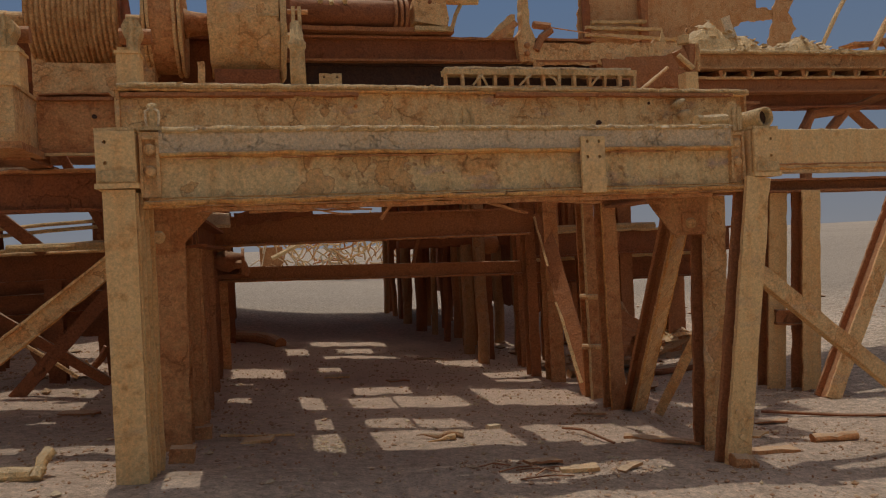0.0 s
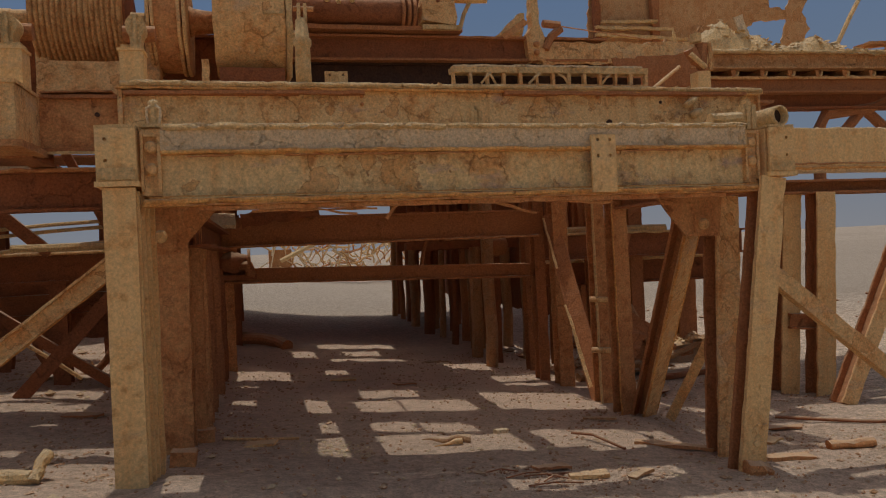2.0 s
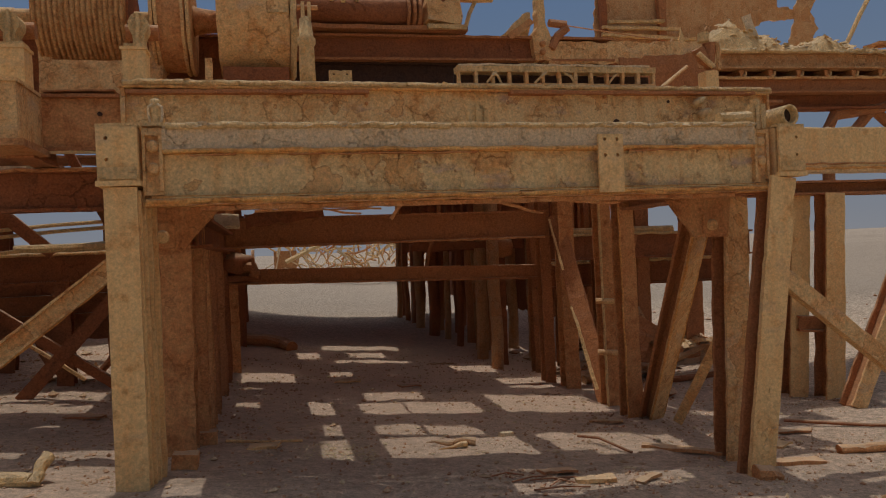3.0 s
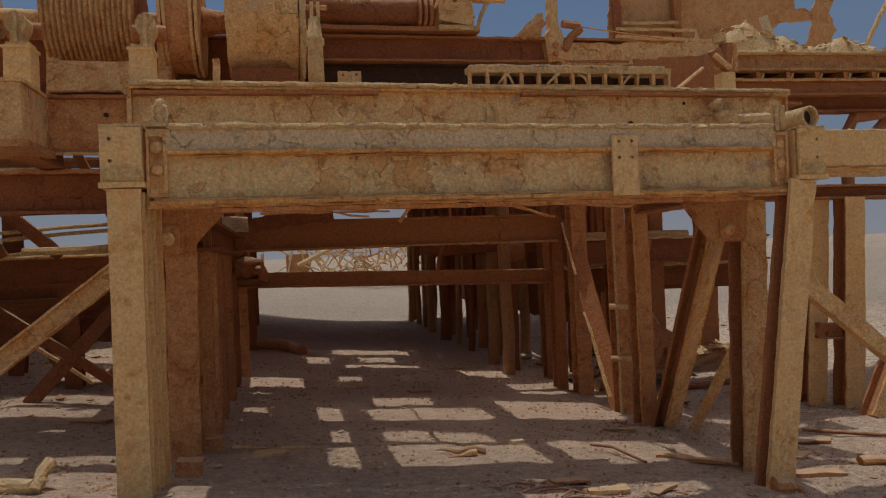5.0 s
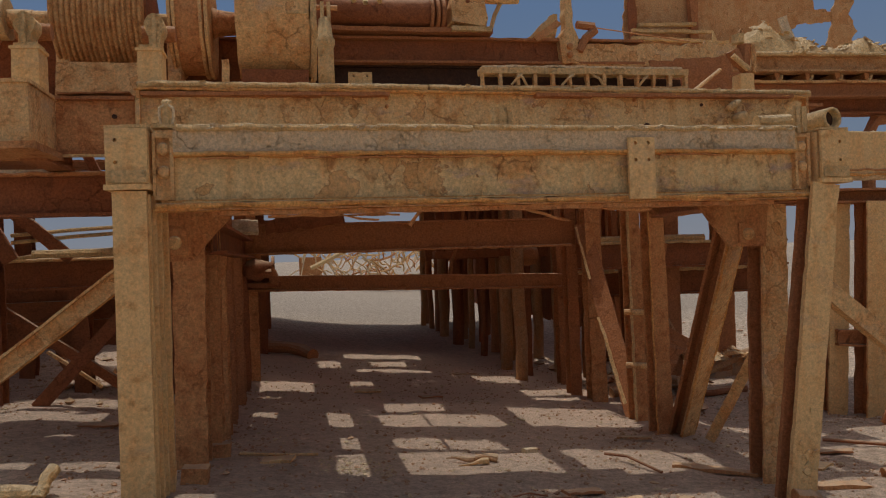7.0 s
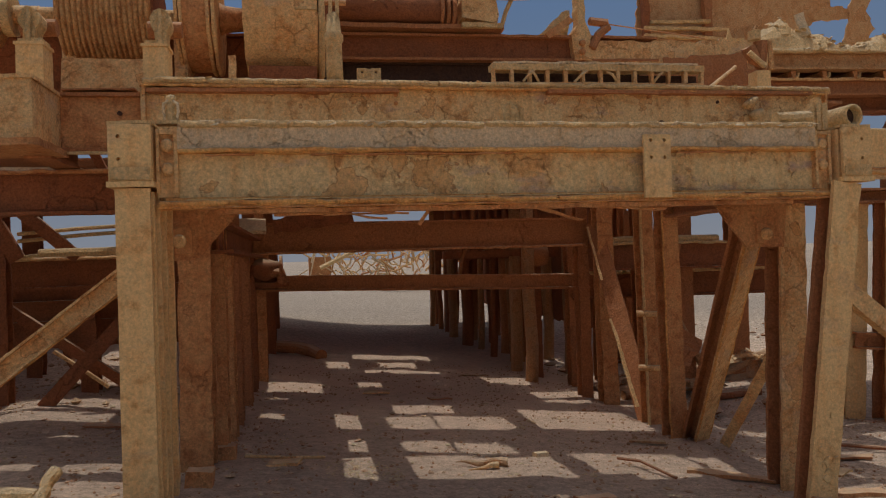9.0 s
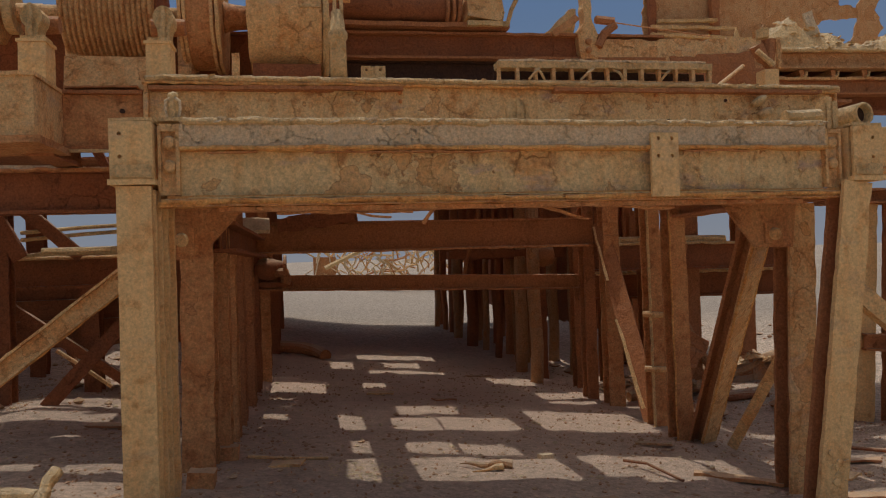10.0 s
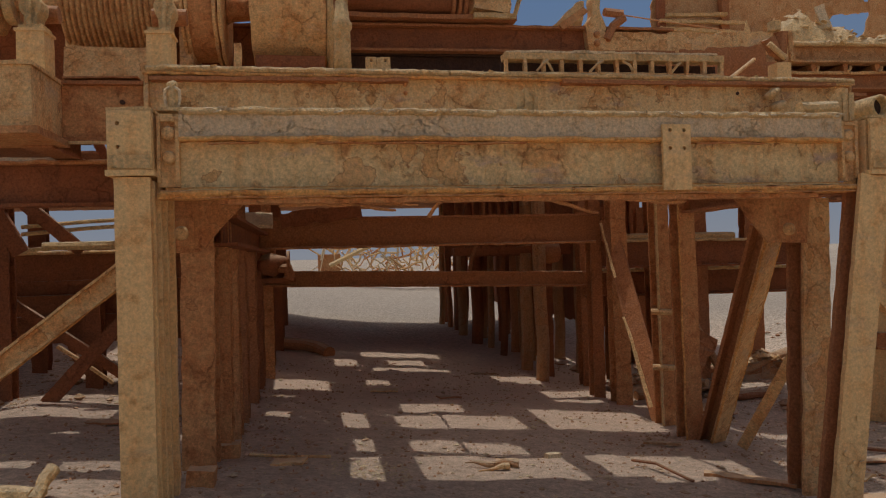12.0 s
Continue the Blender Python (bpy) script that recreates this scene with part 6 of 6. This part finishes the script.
pebbles("rust_litter", 500, (-0.3, 0.9, 0.4, 3.2), 0.009, BROWN, "litter of rust flakes round the post feet", 28)
pebbles("rust_litter", 400, (-2.4, -0.3, 0.2, 4.0), 0.009, BROWN, "litter of rust flakes beside the passage", 29)
pebbles("sand_litter", 500, (1.0, 1.6, 0.9, 1.5), 0.008, BLEACHED, "crumbled pale clods on the sand", 30)
pebbles("rubble", 160, (5.2, 8.0, 3.8, 9.0), 0.08, BROWN, "rusty rubble lying deeper in the frame", 23)
pebbles("rubble", 160, (-3.2, -0.5, 3.6, 8.5), 0.035, DUSTY, "rusty rubble lying under the side deck", 24)
pebbles("plain_stones", 260, (9.0, 18.0, 8.0, 13.0), 0.035, DARK, "dark stones strewn on the open plain", 25)

# clutter deeper behind the side frame
crumble("rubble_heap", on_sand(6.0, 5.6, 0.12), (0.9, 0.5, 0.22), BROWN, "heap of brown scale and broken steel", 41)
crumble("rubble_heap", on_sand(6.9, 6.6, 0.16), (0.8, 0.6, 0.30), DUSTY, "heap of brown scale and broken steel", 42)
for x0, y0, x1, y1, dz, mat in ((5.2, 4.9, 6.6, 5.4, 0.10, DUSTY), (5.9, 6.2, 7.4, 5.9, 0.30, BROWN), (5.4, 5.9, 6.3, 5.0, 0.22, DUSTY), (6.3, 4.6, 7.3, 4.9, 0.06, DARK)):
    log(on_sand(x0, y0, 0.06), on_sand(x1, y1, dz), 0.06, mat, "broken round timber lying in the frame", "timber")
plank("leaning_sheet", on_sand(5.35, 4.5, 0.02), (6.1, 4.7, 0.35), 0.5, 0.03, BROWN, "brown rusted sheet leaning across the frame", "sheet", up=(-0.3, -1, 0.2), amp=0.012, rag=0.05)
for x, y, top in ((5.75, 5.4, 2.2), (6.35, 7.1, 2.2), (6.75, 8.3, 2.2)):
    ibeam("far_post", on_sand(x, y, -0.1), (x, y, top), 0.2, 0.2, BROWN, "brown rusted post deeper in the frame", "post", "deep posts", up=(0, -1, 0), web_mat=DARK)
rod("leaning_pipe", [on_sand(6.9, 5.4, 0.02), (6.4, 5.5, 0.4), (5.9, 5.6, 0.82)], 0.06, DUSTY, "rusted pipe leaning on the tie girder", "pipe", amp=0.01)
# added dark sheet; its colour stands for the shade between the far posts
plank("dark_fill", (5.95, 7.6, 1.5), (5.95, 16.5, 1.5), 2.75, 0.03, DARK, "dark sheet added to fill the gloom behind the far posts", "sheet", up=(-1, 0, 0), amp=0.02, rag=0.06)
# pale strips paint the slivers of sunlight along the brace
plank("lit_edge", (4.672, 4.67, 1.86), (4.69, 4.29, 1.15), 0.03, 0.02, CRUST, "pale strip standing for sunlight on the brace's edge", "scale", "brace scale", up=(-0.5, -0.8, 0), amp=0.008, rag=0.012)
plank("lit_edge", (4.69, 4.05, 0.66), (4.75, 3.50, -0.36), 0.045, 0.02, CRUST, "pale strip standing for sunlight on the brace's edge", "scale", "brace scale", up=(-0.5, -0.8, 0), amp=0.008, rag=0.015)
for x0, y0, z0, x1, y1, z1, r in ((10.2, 4.2, 4.2, 11.0, 4.3, 5.3, 0.05), (11.2, 4.2, 4.25, 11.7, 4.3, 5.6, 0.045), (11.9, 4.2, 4.2, 11.95, 4.3, 5.7, 0.06)):
    rod("leaning_rail", [(x0, y0, z0 - 0.1), ((x0 + x1) / 2 + 0.03, y0, (z0 + z1) / 2), (x1, y1, z1)], r, OCHRE, "bent rusted rail rising from the upper deck", "rail", "deck rails", amp=0.02)
plank("folded_plate", (10.5, 4.15, 4.28), (11.5, 4.15, 4.40), 0.34, 0.03, ORANGE, "orange folded plate on the upper deck", "plate", up=(0, -1, 0.4), amp=0.02, rag=0.05)
for x, y in ((4.35, 6.4), (4.93, 8.05), (5.5, 8.9), (5.35, 7.3)):
    pile(x, y, 0.10, -0.03 + 0.02 * math.sin(x * 9), DUSTY)
for x, y in ((7.75, 6.2), (8.6, 7.4), (7.4, 7.2)):
    ibeam("far_post", on_sand(x, y, -0.1), (x + 0.05, y, 2.9), 0.2, 0.24, BROWN, "brown rusted post deeper in the frame", "post", "deep posts", up=(0, -1, 0), web_mat=DARK)
crumble("rubble_heap", on_sand(8.2, 6.6, -0.04), (1.2, 0.6, 0.62), DUSTY, "heap of brown scale and broken steel", 43)
for x0, y0, x1, y1, dz in ((7.2, 6.0, 8.6, 6.3, 0.45), (7.5, 6.5, 8.9, 6.0, 0.3), (8.0, 5.8, 9.2, 6.4, 0.55)):
    log(on_sand(x0, y0, 0.08), on_sand(x1, y1, dz), 0.07, DUSTY, "broken round timber lying in the frame", "timber")
for i, (x, y, r) in enumerate(((7.6, 6.05, 0.11), (7.85, 6.1, 0.13), (8.1, 6.15, 0.10), (7.75, 6.3, 0.12))):
    crumble("broken_lump", on_sand(x, y, 0.30 + 0.06 * (i % 2)), (r * 1.3, r, r * 1.4), OCHRE, "lumpy rusted block on the rubble heap", 50 + i)
pebbles("rust_litter", 700, (-2.6, 6.5, -1.0, 6.0), 0.014, DUSTY, "rust flakes strewn over the sand", 31)
pebbles("pale_litter", 500, (-2.6, 7.5, -1.0, 6.0), 0.016, BLEACHED, "pale flakes strewn over the sand", 32)
for i, (x, y, a, l) in enumerate(((3.4, -0.15, 0.5, 0.22), (2.75, 0.22, 0.2, 0.3), (0.55, 1.35, -0.2, 0.25), (-0.7, 3.2, 0.4, 0.35), (-1.3, 3.0, -0.3, 0.4), (5.3, 0.9, 0.6, 0.3), (4.1, 2.3, -0.4, 0.35), (2.4, 4.6, 0.3, 0.3), (1.6, 5.2, -0.2, 0.35), (3.3, 6.8, 0.2, 0.4), (5.9, 1.7, -0.5, 0.4))):
    plank("rust_scrap", on_sand(x, y, 0.012), on_sand(x + l * math.cos(a), y + l * math.sin(a), 0.03), 0.09 + 0.05 * (i % 3), 0.02, (DUSTY, BROWN, OCHRE)[i % 3], "flat scrap of fallen rust lying on the sand", "scrap", "rust scraps", amp=0.015, rag=0.05)
